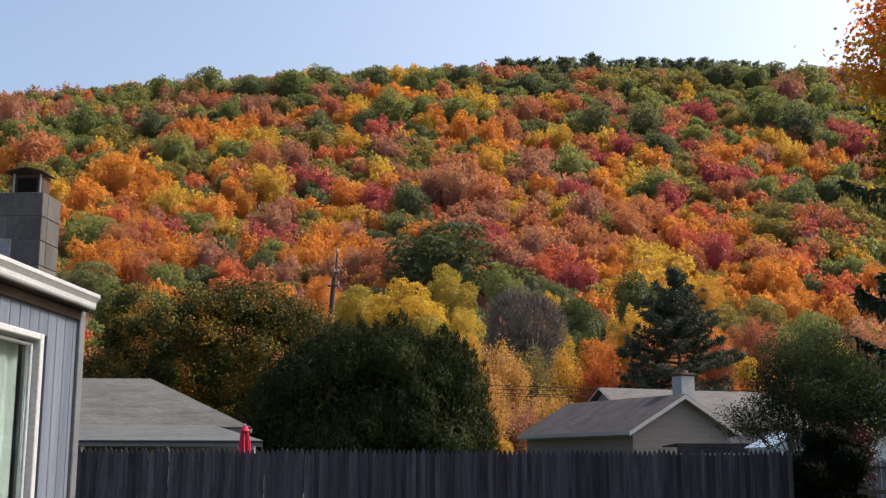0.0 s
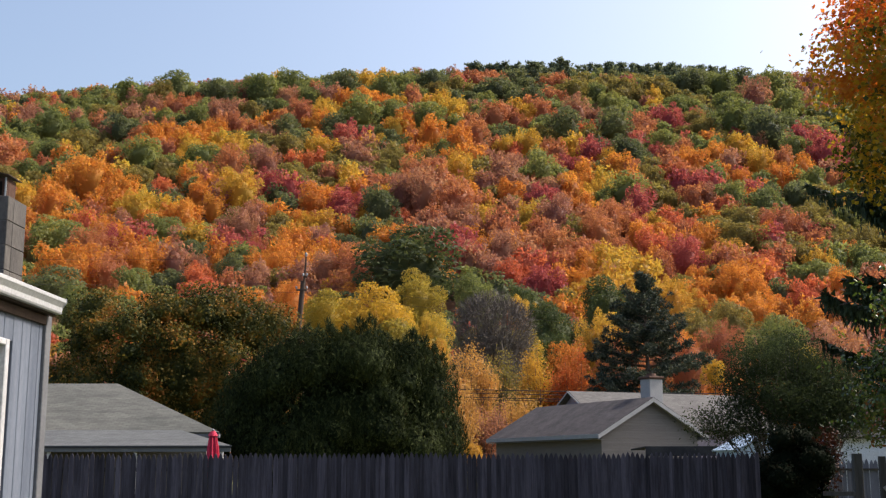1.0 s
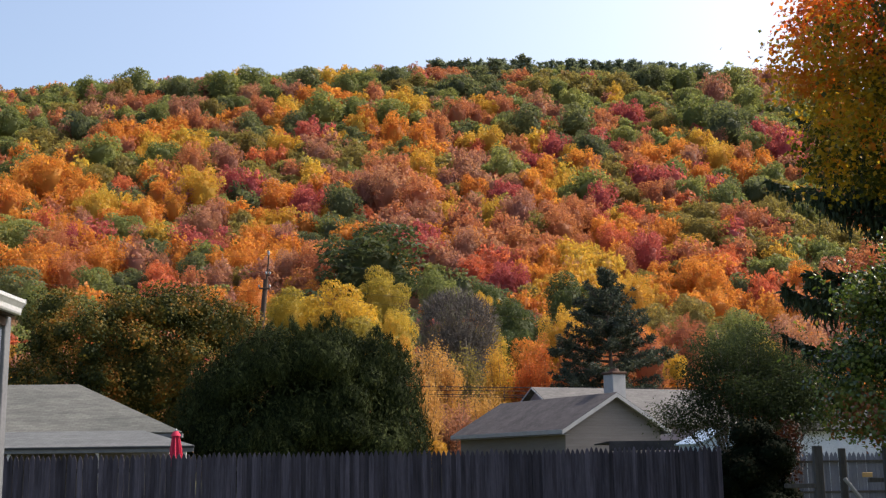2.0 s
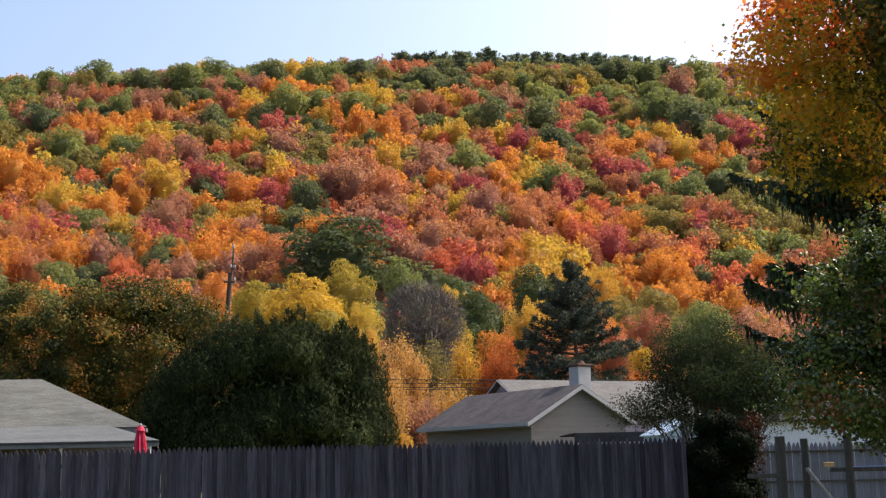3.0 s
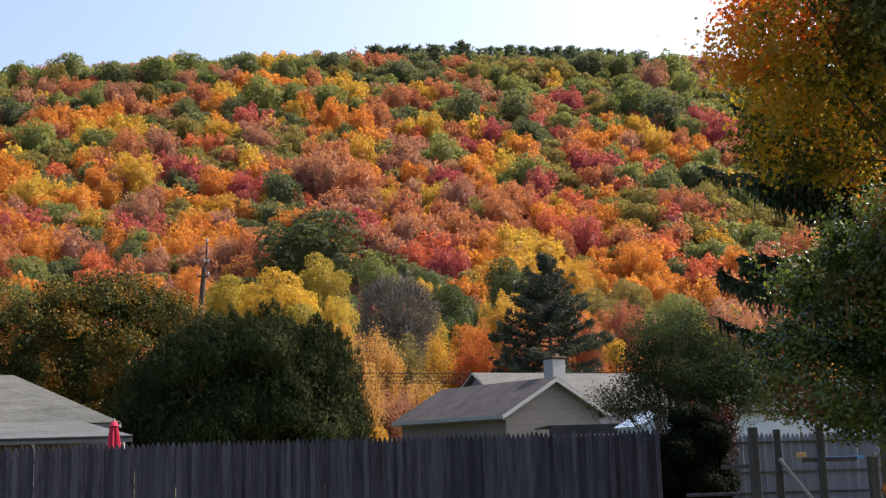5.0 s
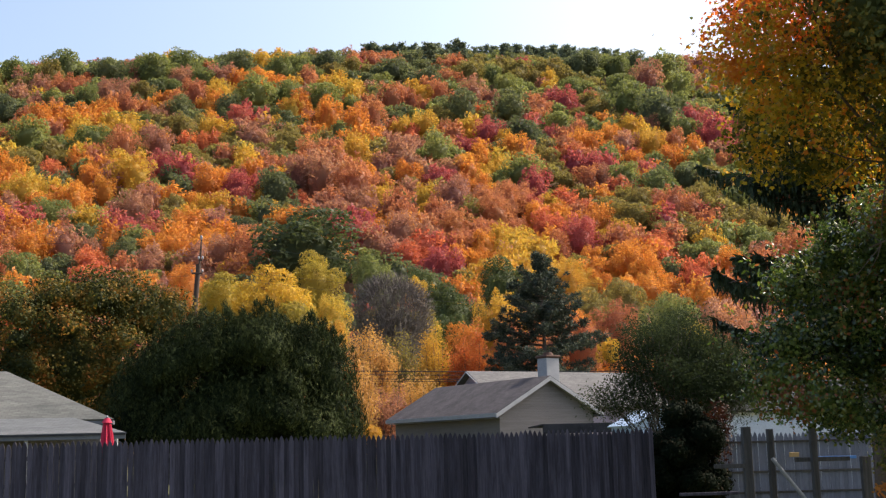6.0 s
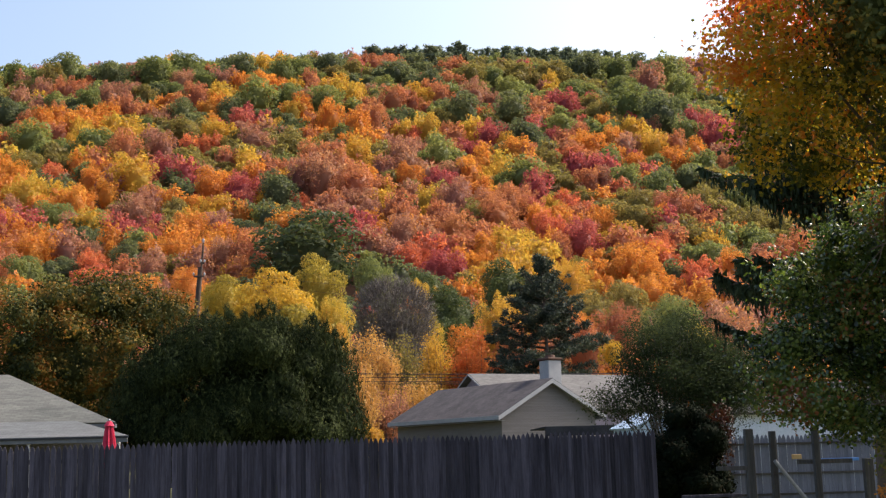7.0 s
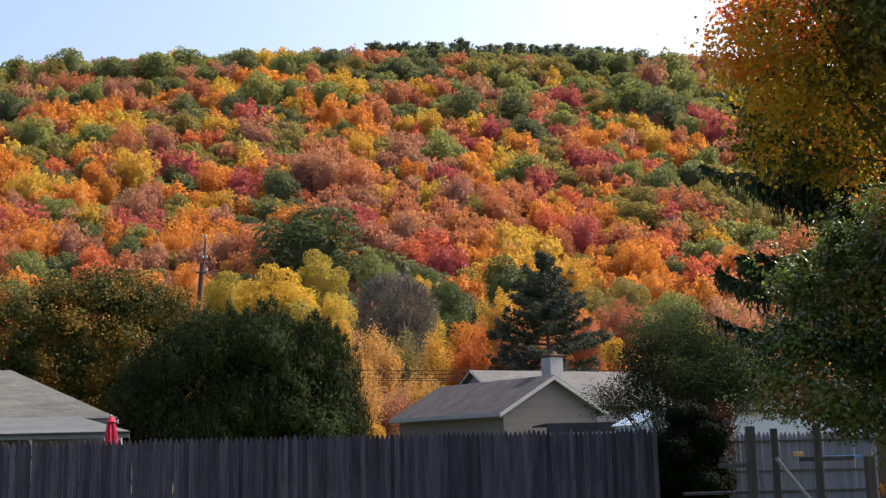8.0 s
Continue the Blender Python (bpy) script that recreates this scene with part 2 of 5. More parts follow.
M["willow"] = foliage("grey_green_small_leaves", [(0.0, (0.023, 0.036, 0.019)), (0.5, (0.037, 0.051, 0.025)), (1.0, (0.059, 0.073, 0.033))], 0.3, 0.75, 0.35, 0.6, 0.04)
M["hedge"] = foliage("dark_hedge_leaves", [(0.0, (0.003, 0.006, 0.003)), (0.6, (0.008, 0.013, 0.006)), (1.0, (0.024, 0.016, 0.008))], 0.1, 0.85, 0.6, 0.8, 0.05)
M["coral"] = foliage("coral_leaves", [(0.0, (0.50, 0.13, 0.05)), (0.5, (0.62, 0.19, 0.06)), (1.0, (0.66, 0.28, 0.08))], 0.35)
M["tan"] = foliage("tan_orange_leaves", [(0.0, (0.46, 0.24, 0.08)), (0.5, (0.57, 0.33, 0.11)), (1.0, (0.62, 0.40, 0.14))], 0.35)
M["lemon"] = foliage("yellow_green_leaves", [(0.0, (0.20, 0.17, 0.04)), (0.5, (0.40, 0.29, 0.04)), (1.0, (0.54, 0.35, 0.04))], 0.42, 0.55, 0.8, 0.5, 0.12, 0.6)
M["dull_green"] = foliage("dull_green_brown_leaves", [(0.0, (0.063, 0.083, 0.032)), (0.5, (0.135, 0.153, 0.054)), (0.85, (0.234, 0.216, 0.063)), (1.0, (0.360, 0.252, 0.063))], 0.62, 0.4, 0.8, 0.8, own=0.85)
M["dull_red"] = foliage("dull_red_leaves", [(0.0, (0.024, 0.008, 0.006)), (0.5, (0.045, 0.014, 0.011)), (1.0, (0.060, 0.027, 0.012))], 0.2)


# ---- building blocks ----
def part(name, data, material, parent, label=""):
    """Links a bmesh or a mesh as one mesh object under a thing or a part."""
    if isinstance(data, bmesh.types.BMesh):
        me = bpy.data.meshes.new(name)
        data.to_mesh(me)
        data.free()
    else:
        me = data
    if not me.materials:
        me.materials.append(material)
    ob = new(name, me)
    if parent:
        ob.parent = parent
    if label:
        ob["label"] = label
    return ob


def thing(name, where=(0, 0, 0), turn=0.0, label="", category="", group="", kind=""):
    ob = new(name)
    ob.empty_display_size = 0.2
    ob.matrix_basis = pose(*where, 0, 0, turn)
    return tagged(ob, label, category, group, kind)


def box(bm, x0, x1, y0, y1, z0, z1, bevel=0.0):
    """Adds a box, with bevelled edges where asked."""
    vs = [bm.verts.new((x, y, z)) for x in (x0, x1) for y in (y0, y1) for z in (z0, z1)]
    fs = [bm.faces.new([vs[i] for i in q]) for q in ((0, 1, 3, 2), (4, 6, 7, 5), (0, 4, 5, 1), (2, 3, 7, 6), (0, 2, 6, 4), (1, 5, 7, 3))]
    if bevel:
        es = {e for f in fs for e in f.edges}
        bmesh.ops.bevel(bm, geom=list(es), offset=bevel, segments=1, affect='EDGES')
    return bm


def boxed(x0, x1, y0, y1, z0, z1, bevel=0.004):
    return box(bmesh.new(), x0, x1, y0, y1, z0, z1, bevel)


def prism(outline, axis, a, b, bevel=0.0):
    """A straight extrusion of a 2D outline along x or y."""
    bm = bmesh.new()
    put = (lambda p, s: (s, p[0], p[1])) if axis == 'x' else (lambda p, s: (p[0], s, p[1]))
    lo, hi = [bm.verts.new(put(p, a)) for p in outline], [bm.verts.new(put(p, b)) for p in outline]
    k = len(outline)
    bm.faces.new(lo)
    bm.faces.new(hi[::-1])
    for i in range(k):
        bm.faces.new((lo[i], hi[i], hi[(i + 1) % k], lo[(i + 1) % k]))
    bmesh.ops.recalc_face_normals(bm, faces=bm.faces[:])
    if bevel:
        bmesh.ops.bevel(bm, geom=bm.edges[:], offset=bevel, segments=1, affect='EDGES')
    return bm


def slab(corners, thick):
    """A roof plane: four corners (eave left, eave right, top right, top left), thick below, with UVs in metres."""
    bm = bmesh.new()
    c = [Vector(p) for p in corners]
    nrm = (c[1] - c[0]).cross(c[-1] - c[0]).normalized()
    top, low = [bm.verts.new(p) for p in c], [bm.verts.new(p - nrm * thick) for p in c]
    k = len(c)
    faces = [bm.faces.new(top), bm.faces.new(low[::-1])]
    for i in range(k):
        faces.append(bm.faces.new((top[i], low[i], low[(i + 1) % k], top[(i + 1) % k])))
    uv = bm.loops.layers.uv.new("UVMap")
    u = (c[1] - c[0]).normalized()
    v = nrm.cross(u)
    for f in faces:
        for lp in f.loops:
            d = lp.vert.co - c[0]
            lp[uv].uv = (d.dot(u), d.dot(v))
    return bm


def tri_mesh(name, V, F, tone=None):
    """A mesh from arrays of corners and triangles."""
    V, F = np.asarray(V, dtype=np.float32), np.asarray(F, dtype=np.int32)
    me = bpy.data.meshes.new(name)
    me.vertices.add(len(V))
    me.vertices.foreach_set("co", V.ravel())
    me.loops.add(F.size)
    me.loops.foreach_set("vertex_index", F.ravel())
    me.polygons.add(len(F))
    me.polygons.foreach_set("loop_start", np.arange(0, F.size, 3, dtype=np.int32))
    me.polygons.foreach_set("loop_total", np.full(len(F), 3, dtype=np.int32))
    me.update(calc_edges=True)
    if tone is not None:
        me.attributes.new("tone", 'FLOAT', 'POINT').data.foreach_set("value", np.asarray(tone, dtype=np.float32))
    return me


def joined(pieces):
    """Joins (V, F) pairs."""
    Vs, Fs, k = [], [], 0
    for V, F in pieces:
        Vs.append(V)
        Fs.append(np.asarray(F) + k)
        k += len(V)
    return np.concatenate(Vs), np.concatenate(Fs)


def tube(points, radii, seg=6):
    """A tapered tube along points."""
    P = np.asarray(points, dtype=float)
    T = np.gradient(P, axis=0)
    T /= np.linalg.norm(T, axis=1)[:, None] + 1e-9
    ref = np.array((0.31, 0.87, 0.38)) if abs(T[0][0]) > 0.7 else np.array((0.95, 0.2, 0.24))
    A = np.cross(T, ref)
    A /= np.linalg.norm(A, axis=1)[:, None] + 1e-9
    B = np.cross(T, A)
    ang = np.linspace(0, 2 * np.pi, seg, endpoint=False)
    R = np.asarray(radii, dtype=float)[:, None, None]
    V = P[:, None, :] + R * (np.cos(ang)[None, :, None] * A[:, None, :] + np.sin(ang)[None, :, None] * B[:, None, :])
    F = []
    for i in range(len(P) - 1):
        for j in range(seg):
            a, b = i * seg + j, i * seg + (j + 1) % seg
            F += [(a, b, b + seg), (a, b + seg, a + seg)]
    return V.reshape(-1, 3), np.array(F)


LEAF_CARD = (np.array([(0, 0, 0), (0.5, 0.42, -0.12), (1, 0, 0.05), (0.5, -0.42, -0.12)]), np.array([(0, 1, 2), (0, 2, 3)]))
LEAF_TRI = (np.array([(0.1, 0.42, 0), (0, -0.38, 0.05), (1, 0, -0.1)]), np.array([(0, 1, 2)]))
LEAF_STREAK = (np.array([(0.0, 0.25, 0), (0, -0.25, 0.05), (1, 0, -0.08)]), np.array([(0, 1, 2)]))
LEAF_OVAL = (np.array([(0.5, 0, 0.05), (0, 0, 0), (0.25, 0.24, -0.05), (0.65, 0.24, -0.06), (1, 0, -0.06), (0.65, -0.24, -0.06), (0.25, -0.24, -0.05)]),
             np.array([(0, 1, 2), (0, 2, 3), (0, 3, 4), (0, 4, 5), (0, 5, 6), (0, 6, 1)]))
LEAF_MAPLE = (np.array([(0.4, 0, 0.06), (0, 0, 0), (0.18, 0.36, -0.03), (0.50, 0.52, -0.08), (0.58, 0.2, -0.02), (1, 0, -0.1), (0.58, -0.2, -0.02), (0.50, -0.52, -0.08), (0.18, -0.36, -0.03)]),
              np.array([(0, 1 + i, 1 + (i + 1) % 8) for i in range(8)]))
LEAF_NEEDLE = (np.array([(0, 0.06, 0), (0, -0.06, 0), (1, 0, 0)]), np.array([(0, 1, 2)]))
TUFT = (np.array([(0, 0.07, 0), (0, -0.07, 0), (1, 0.25, 0.1), (0, 0.07, 0.02), (0, -0.07, 0.02), (1.0, -0.28, 0.05), (0, 0, 0.07), (0, 0, -0.07), (1.15, 0, -0.15)]),
        np.array([(0, 1, 2), (3, 4, 5), (6, 7, 8)]))


def leaves(rng, P, N, A, size, shape):
    """Leaves at P, facing N, pointing along A."""
    S, T = shape
    N = N / (np.linalg.norm(N, axis=1)[:, None] + 1e-9)
    A = A - N * (A * N).sum(1)[:, None]
    A /= np.linalg.norm(A, axis=1)[:, None] + 1e-9
    B = np.cross(N, A)
    s = np.broadcast_to(np.asarray(size, dtype=float), (len(P),))[:, None, None]
    V = P[:, None, :] + s * (S[None, :, 0:1] * A[:, None, :] + S[None, :, 1:2] * B[:, None, :] + S[None, :, 2:3] * N[:, None, :])
    F = T[None] + (np.arange(len(P)) * len(S))[:, None, None]
    return V.reshape(-1, 3), F.reshape(-1, 3)


def unit(rng, n):
    d = rng.normal(size=(n, 3))
    return d / np.linalg.norm(d, axis=1)[:, None]


def crown_points(rng, lobes, n, low=-0.5, shell=(0.8, 1.06)):
    """Points and outward normals on the outside of a heap of ellipsoids (cx, cy, cz, rx, ry, rz)."""
    L = np.asarray(lobes, dtype=float)
    w = (L[:, 3] * L[:, 4] + L[:, 3] * L[:, 5] + L[:, 4] * L[:, 5])
    P, D = np.zeros((0, 3)), np.zeros((0, 3))
    while len(P) < n:
        k = rng.choice(len(L), size=2 * n, p=w / w.sum())
        d = unit(rng, 2 * n)
        d[:, 2] = np.where(d[:, 2] < low, -d[:, 2], d[:, 2])
        p = L[k, :3] + d * L[k, 3:] * rng.uniform(*shell, size=(2 * n, 1))
        inside = np.zeros(2 * n, dtype=bool)
        for i in range(len(L)):
            inside |= ((((p - L[i, :3]) / L[i, 3:]) ** 2).sum(1) < 0.6) & (k != i)
        nd = d / L[k, 3:]
        P, D = np.concatenate([P, p[~inside]]), np.concatenate([D, nd[~inside] / np.linalg.norm(nd[~inside], axis=1)[:, None]])
    return P[:n], D[:n]


def blob(rng, c, r, seg=8, rings=5, rough=0.12):
    """A lumpy closed form, the dense inside of a lobe."""
    V, F = [], []
    th = np.linspace(0, np.pi, rings + 1)
    for i, t in enumerate(th):
        for j in range(seg):
            a = 2 * np.pi * (j + 0.5 * (i % 2)) / seg
            q = 1 + rng.uniform(-rough, rough)
            V.append((c[0] + r[0] * q * np.sin(t) * np.cos(a), c[1] + r[1] * q * np.sin(t) * np.sin(a), c[2] + r[2] * q * np.cos(t)))
    for i in range(rings):
        for j in range(seg):
            a, b = i * seg + j, i * seg + (j + 1) % seg
            F += [(a, a + seg, b), (b, a + seg, b + seg)]
    return np.array(V), np.array(F)


def leafy(rng, lobes, n, size, shape=LEAF_CARD, low=-0.5, core=0.8, jitter=0.9, seg=8, rings=5, up=0.0, shell=(0.8, 1.06)):
    """A crown: leaves on the outside of lobes, and their dense insides."""
    P, D = crown_points(rng, lobes, n, low, shell)
    N = D + unit(rng, n) * jitter * 0.6
    A = unit(rng, n) + D * 0.5 + np.array((0, 0, up))
    out = [leaves(rng, P, N, A, size * rng.uniform(0.6, 1.35, n), shape)]
    if core:
        for l in lobes:
            out.append(blob(rng, l[:3], [q * core for q in l[3:]], seg, rings))
    return joined(out)


def limbs(rng, start, way, length, radius, depth, spread=0.6, out=None, ends=None, rise=0.15, kids=(2, 4), seg=5):
    """Branches that fork; collects tubes in out and the tips in ends."""
    out = [] if out is None else out
    ends = [] if ends is None else ends
    k = 5
    pts, d = [np.array(start, dtype=float)], np.array(way, dtype=float)
    d /= np.linalg.norm(d)
    for i in range(k):
        d = d + rng.normal(size=3) * 0.10 + np.array((0, 0, rise * 0.3))
        d /= np.linalg.norm(d)
        pts.append(pts[-1] + d * length / k)
    out.append(tube(pts, np.linspace(radius, radius * 0.45, k + 1), seg))
    ends.append(pts[-1])
    if depth > 0:
        for i in range(rng.integers(*kids) + 1):
            j = rng.integers(2, k + 1)
            nd = d + rng.normal(size=3) * spread
            limbs(rng, pts[j], nd, length * rng.uniform(0.55, 0.8), radius * 0.5, depth - 1, spread, out, ends, rise, kids, max(4, seg - 1))
    return out, ends


# ---- ground and hill ----
RISE_Y = np.arange(-200, 1500, 5.0)
RISE_Z = np.interp(RISE_Y, (-3000, 100, 150, 200, 300, 400, 480, 520, 570, 700, 3000), (0, 0, 5, 16, 60, 110, 154, 174.5, 185, 164, 90))
_k = np.hanning(13)
RISE_Z = np.convolve(np.pad(RISE_Z, 6, mode='edge'), _k / _k.sum(), 'valid')


def height(x, y):
    """The height of the ground: flat yards, then the wooded hillside."""
    return float(np.interp(y, RISE_Y, RISE_Z)) * max(0.25, 1.01 - 0.085 * ((x - 80) / 280) ** 2)


def build_ground():
    xs = sorted({*np.linspace(-3000, 3000, 13), *np.linspace(-600, 600, 61)})
    ys = sorted({*np.linspace(-3000, 4000, 15), *np.linspace(-40, 900, 95)})
    bm = bmesh.new()
    rows = [[bm.verts.new((x, y, height(x, y) + (0 if y < 105 else 1.2 * noise.noise((x * 0.02, y * 0.02, 3))))) for x in xs] for y in ys]
    for a, b in zip(rows, rows[1:]):
        for i in range(len(xs) - 1):
            bm.faces.new((a[i], a[i + 1], b[i + 1], b[i]))
    ob = part("ground", bm, M["ground"], None)
    ob.data.polygons.foreach_set("use_smooth", [True] * len(ob.data.polygons))
    tagged(ob, "grassy level ground rising into a wooded hillside", "ground", kind="structure")


build_ground()

# ---- hillside trees ----
srng = np.random.default_rng(5)


def crown_shape(rng, fan):
    """One crown of unit radius at three finenesses: a fan of upswept sprays (maples) or a heap of rounded clumps (oaks)."""
    tall = rng.uniform(0.82, 0.98) if fan else rng.uniform(0.64, 0.78)
    lobes = [(0, 0, 0.0, 0.62, 0.62, tall * 0.80), (rng.uniform(-0.3, 0.3), rng.uniform(-0.3, 0.3), 0.2 * tall, 0.52, 0.52, tall * 0.6), (rng.uniform(-0.4, 0.4), rng.uniform(-0.4, 0.4), -0.1 * tall, 0.55, 0.55, tall * 0.55)]
    for _ in range(24 if fan else 19):
        a, e = rng.uniform(0, 6.28), np.arcsin(rng.uniform(-0.45, 1.0))
        q, rr = (rng.uniform(0.12, 0.28), rng.uniform(0.6, 0.98)) if fan else (rng.uniform(0.17, 0.36), rng.uniform(0.55, 0.92))
        lobes.append((rr * np.cos(a) * np.cos(e), rr * np.sin(a) * np.cos(e), tall * (rr + 0.12) * np.sin(e), q, q, q * (1.35 if fan else 0.72)))
    core = blob(rng, (0, 0, -0.25), (0.58, 0.58, tall * 0.85), 8, 6, 0.2)
    made = {}
    for key, n, size in (("close", 7000, 0.056), ("near", 3200, 0.082), ("mid", 1900, 0.105), ("far", 620, 0.17), ("fill", 330, 0.225)):
        P, D = crown_points(rng, lobes, n, -0.9, (0.62, 1.13) if fan else (0.66, 1.08))
        P[:, 2] = np.where(P[:, 2] < 0, P[:, 2] * 1.9, P[:, 2])
        N = D * 0.8 + unit(rng, n) * 0.9 + np.array((0, 0, 0.25))
        A = D * 0.5 + unit(rng, n) * 0.6 + np.array((0, 0, 0.8 if fan else 0.0))
        made[key] = joined([leaves(rng, P, N, A, size * rng.uniform(0.6, 1.35, n), LEAF_TRI), core])
    return made


FAN_SHAPES = [crown_shape(srng, True) for _ in range(6)]
ROUND_SHAPES = [crown_shape(srng, False) for _ in range(6)]


def shapes_of(species):
    return ROUND_SHAPES if species in ("green", "dark", "olive", "deep", "lemon", "lime") else FAN_SHAPES


PINE_SHAPES = []
for _i in range(4):
    bits = [tube([(0, 0, -1.0), (0, 0, 0.2), (0, 0, 1.0)], [0.05, 0.035, 0.012], 5)]
    for k in range(8):
        z = -0.45 + 0.19 * k
        r = 0.62 * (1 - 0.075 * k) * srng.uniform(0.75, 1.15)
        for j in range(5):
            a = srng.uniform(0, 2 * np.pi)
            q = r * srng.uniform(0.45, 1.0)
            tip = np.array((np.cos(a) * q, np.sin(a) * q, z + 0.16 * q))
            bits.append(blob(srng, tip * (0.75, 0.75, 1), (0.17, 0.17, 0.08), 5, 2, 0.25))
            m = 9
            P = tip * (0.75, 0.75, 1) + srng.normal(size=(m, 3)) * (0.11, 0.11, 0.04)
            out = np.array((np.cos(a), np.sin(a), 0.7)) + srng.normal(size=(m, 3)) * 0.4
            bits.append(leaves(srng, P, unit(srng, m) + (0, 0, 0.5), out, 0.2, LEAF_TRI))
    PINE_SHAPES.append(joined(bits))

TREE_WORDS = {
    "orange": ("bright orange maple in autumn leaf on the hillside", "maple tree"),
    "rust": ("rusty orange-brown oak in autumn leaf on the hillside", "oak tree"),
    "red": ("crimson maple in autumn leaf on the hillside", "maple tree"),
    "scarlet": ("scarlet red maple in autumn leaf on the hillside", "maple tree"),
    "yellow": ("golden yellow birch in autumn leaf on the hillside", "birch tree"),
    "olive": ("olive yellow-green tree turning colour on the hillside", "tree"),
    "green": ("still green broadleaf tree with rounded crown on hillside", "oak tree"),
    "dark": ("dark green dense oak with rounded crown on hillside", "oak tree"),
    "mauve": ("fading reddish-brown tree with thinning leaves on hillside", "tree"),
    "deep": ("deep green dense tree at the foot of the hill", "tree"),
    "lemon": ("lemon yellow tree in full leaf above the yew", "tree"),
    "lime": ("lime yellow-green tree at the foot of the hill", "tree"),
    "pine": ("dark tufted pine on the crest of the hill", "pine tree"),
}
MESHES = {}
trunk_mesh = tri_mesh("trunk", *tube([(0, 0, -1.0), (0.02, 0, -0.5), (0, 0.02, 0.0), (0.0, 0, 0.35)], [0.055, 0.045, 0.035, 0.02], 6))


def hill_tree(species, x, y, r, rng, tall=1.0, raised=0.0):
    """One tree of the hillside: its crown radius r, its foot on the slope."""
    shapes = shapes_of(species)
    fine = "close" if y < 136 else "near" if y < 290 else "mid"
    k = int(rng.integers(len(shapes)))
    key = (species, k, fine)
    if key not in MESHES:
        MESHES[key] = tri_mesh("crown", *shapes[k][fine])
        MESHES[key].materials.append(SPECIES[species])
    lift = 1.05 * r + 2.5 + raised
    words, cat = TREE_WORDS[species]
    t = thing("tree", (x, y, height(x, y) - 0.3), rng.uniform(0, 360), words, cat, "trees of the hillside")
    c = part("crown", MESHES[key], None, t)
    c.location, c.scale = (0, 0, lift + r * (tall - 1)), (r * rng.uniform(0.88, 1.2), r * rng.uniform(0.88, 1.1), r * tall)
    s = part("trunk", trunk_mesh, M["bark"], t)
    s.location, s.scale = (0, 0, 0.72 * lift), (r * 1.1, r * 1.1, 0.72 * lift)
    return t


def crest_pine(x, y, r, rng):
    """A tall tufted pine that stands out on the skyline."""
    k = int(rng.integers(len(PINE_SHAPES)))
    key = ("pine", k)
    if key not in MESHES:
        MESHES[key] = tri_mesh("crown", *PINE_SHAPES[k])
        MESHES[key].materials.append(M["pine"])
    words, cat = TREE_WORDS["pine"]
    h = rng.uniform(5.4, 8.0)
    t = thing("tree", (x, y, height(x, y) - 0.3), rng.uniform(0, 360), words, cat, "trees of the hillside")
    c = part("crown", MESHES[key], None, t)
    c.location, c.scale = (0, 0, 1.15 * h), (1.75 * r, 1.75 * r, 0.85 * h)
    s = part("trunk", trunk_mesh, M["bark"], t)
    s.location, s.scale = (0, 0, h), (3.5, 3.5, h)


# Trees that stand out on the slope: place and crown radius.
GREEN_LOW = [
    (-61.3, 216.5, 6.1), (-55.6, 233.5, 4.6), (12.2, 236.5, 3.1), (86, 241.5, 4.5), (100.3, 250, 4), (-79.8, 265, 7.7), (-60.6, 284, 5.2), (113.7, 299, 4.6), (24.2, 301, 3.6),
    (94.4, 306.5, 5.4), (87.8, 315.5, 4.8), (60.1, 317.5, 7.1), (125.7, 331.5, 3.4), (118.7, 335, 5.2), (38.8, 342, 6.3), (105.9, 342.5, 3.5), (91.5, 343, 4.3), (-121, 362, 4.8),
    (-91.8, 363, 3.6), (-67.5, 367, 6), (-87.2, 370, 6.7), (-79.7, 372, 3.7), (126.6, 374, 5.8), (-120.3, 381.5, 6.1), (97.5, 382.5, 3.4), (86.2, 386.5, 5.8), (-56.3, 399.5, 3.5),
    (-153.7, 409, 7.5),
]
GREEN_HIGH = [
    (117.6, 409.5, 9.4), (137.6, 411, 6.4), (40.6, 412, 2.2), (130, 416.5, 6.4), (5.3, 419.5, 7.5), (-134.1, 423.5, 6.8), (-19.7, 424, 7.9), (50.1, 424, 3.2), (-93.6, 432.5, 5.4),
    (-7.9, 434, 5.9), (-82.5, 435.5, 5.5), (57.5, 440, 4.4), (104, 443.5, 5.6), (148, 444, 6.9), (77.7, 444.5, 5.6), (125.1, 446.5, 6.9), (28.9, 451, 5.6), (-53.3, 454, 4),
    (-43, 467.5, 5.2), (76.2, 467.5, 4.9), (153.7, 470.5, 8.6), (-63.9, 473.5, 9.5), (-12, 477, 5.9), (133.2, 482.5, 7.5), (-102.1, 487.5, 8.7), (-3.1, 491, 4.9), (-122.8, 493.5, 6.9),
    (-53.1, 495, 7.4), (-45.7, 560, 4.5),
]
DARK_LOW = [
    (-70, 227, 6.5), (21.6, 231.5, 2.8), (-8.1, 233, 5), (-48.7, 242.5, 2.7), (-38.3, 247.5, 3.9), (-50.1, 264.5, 3.9), (-15.1, 273, 3.3), (-8.4, 302.5, 5.9), (-5, 312.5, 3.2),
    (-36.8, 316.5, 2.3), (107.5, 320, 4.5), (-70.5, 322.5, 3.2), (70.4, 369.5, 6.1), (122.4, 389.5, 9), (-8.2, 398, 4.1), (30.8, 400.5, 3.5), (54.2, 401.5, 7.5),
]
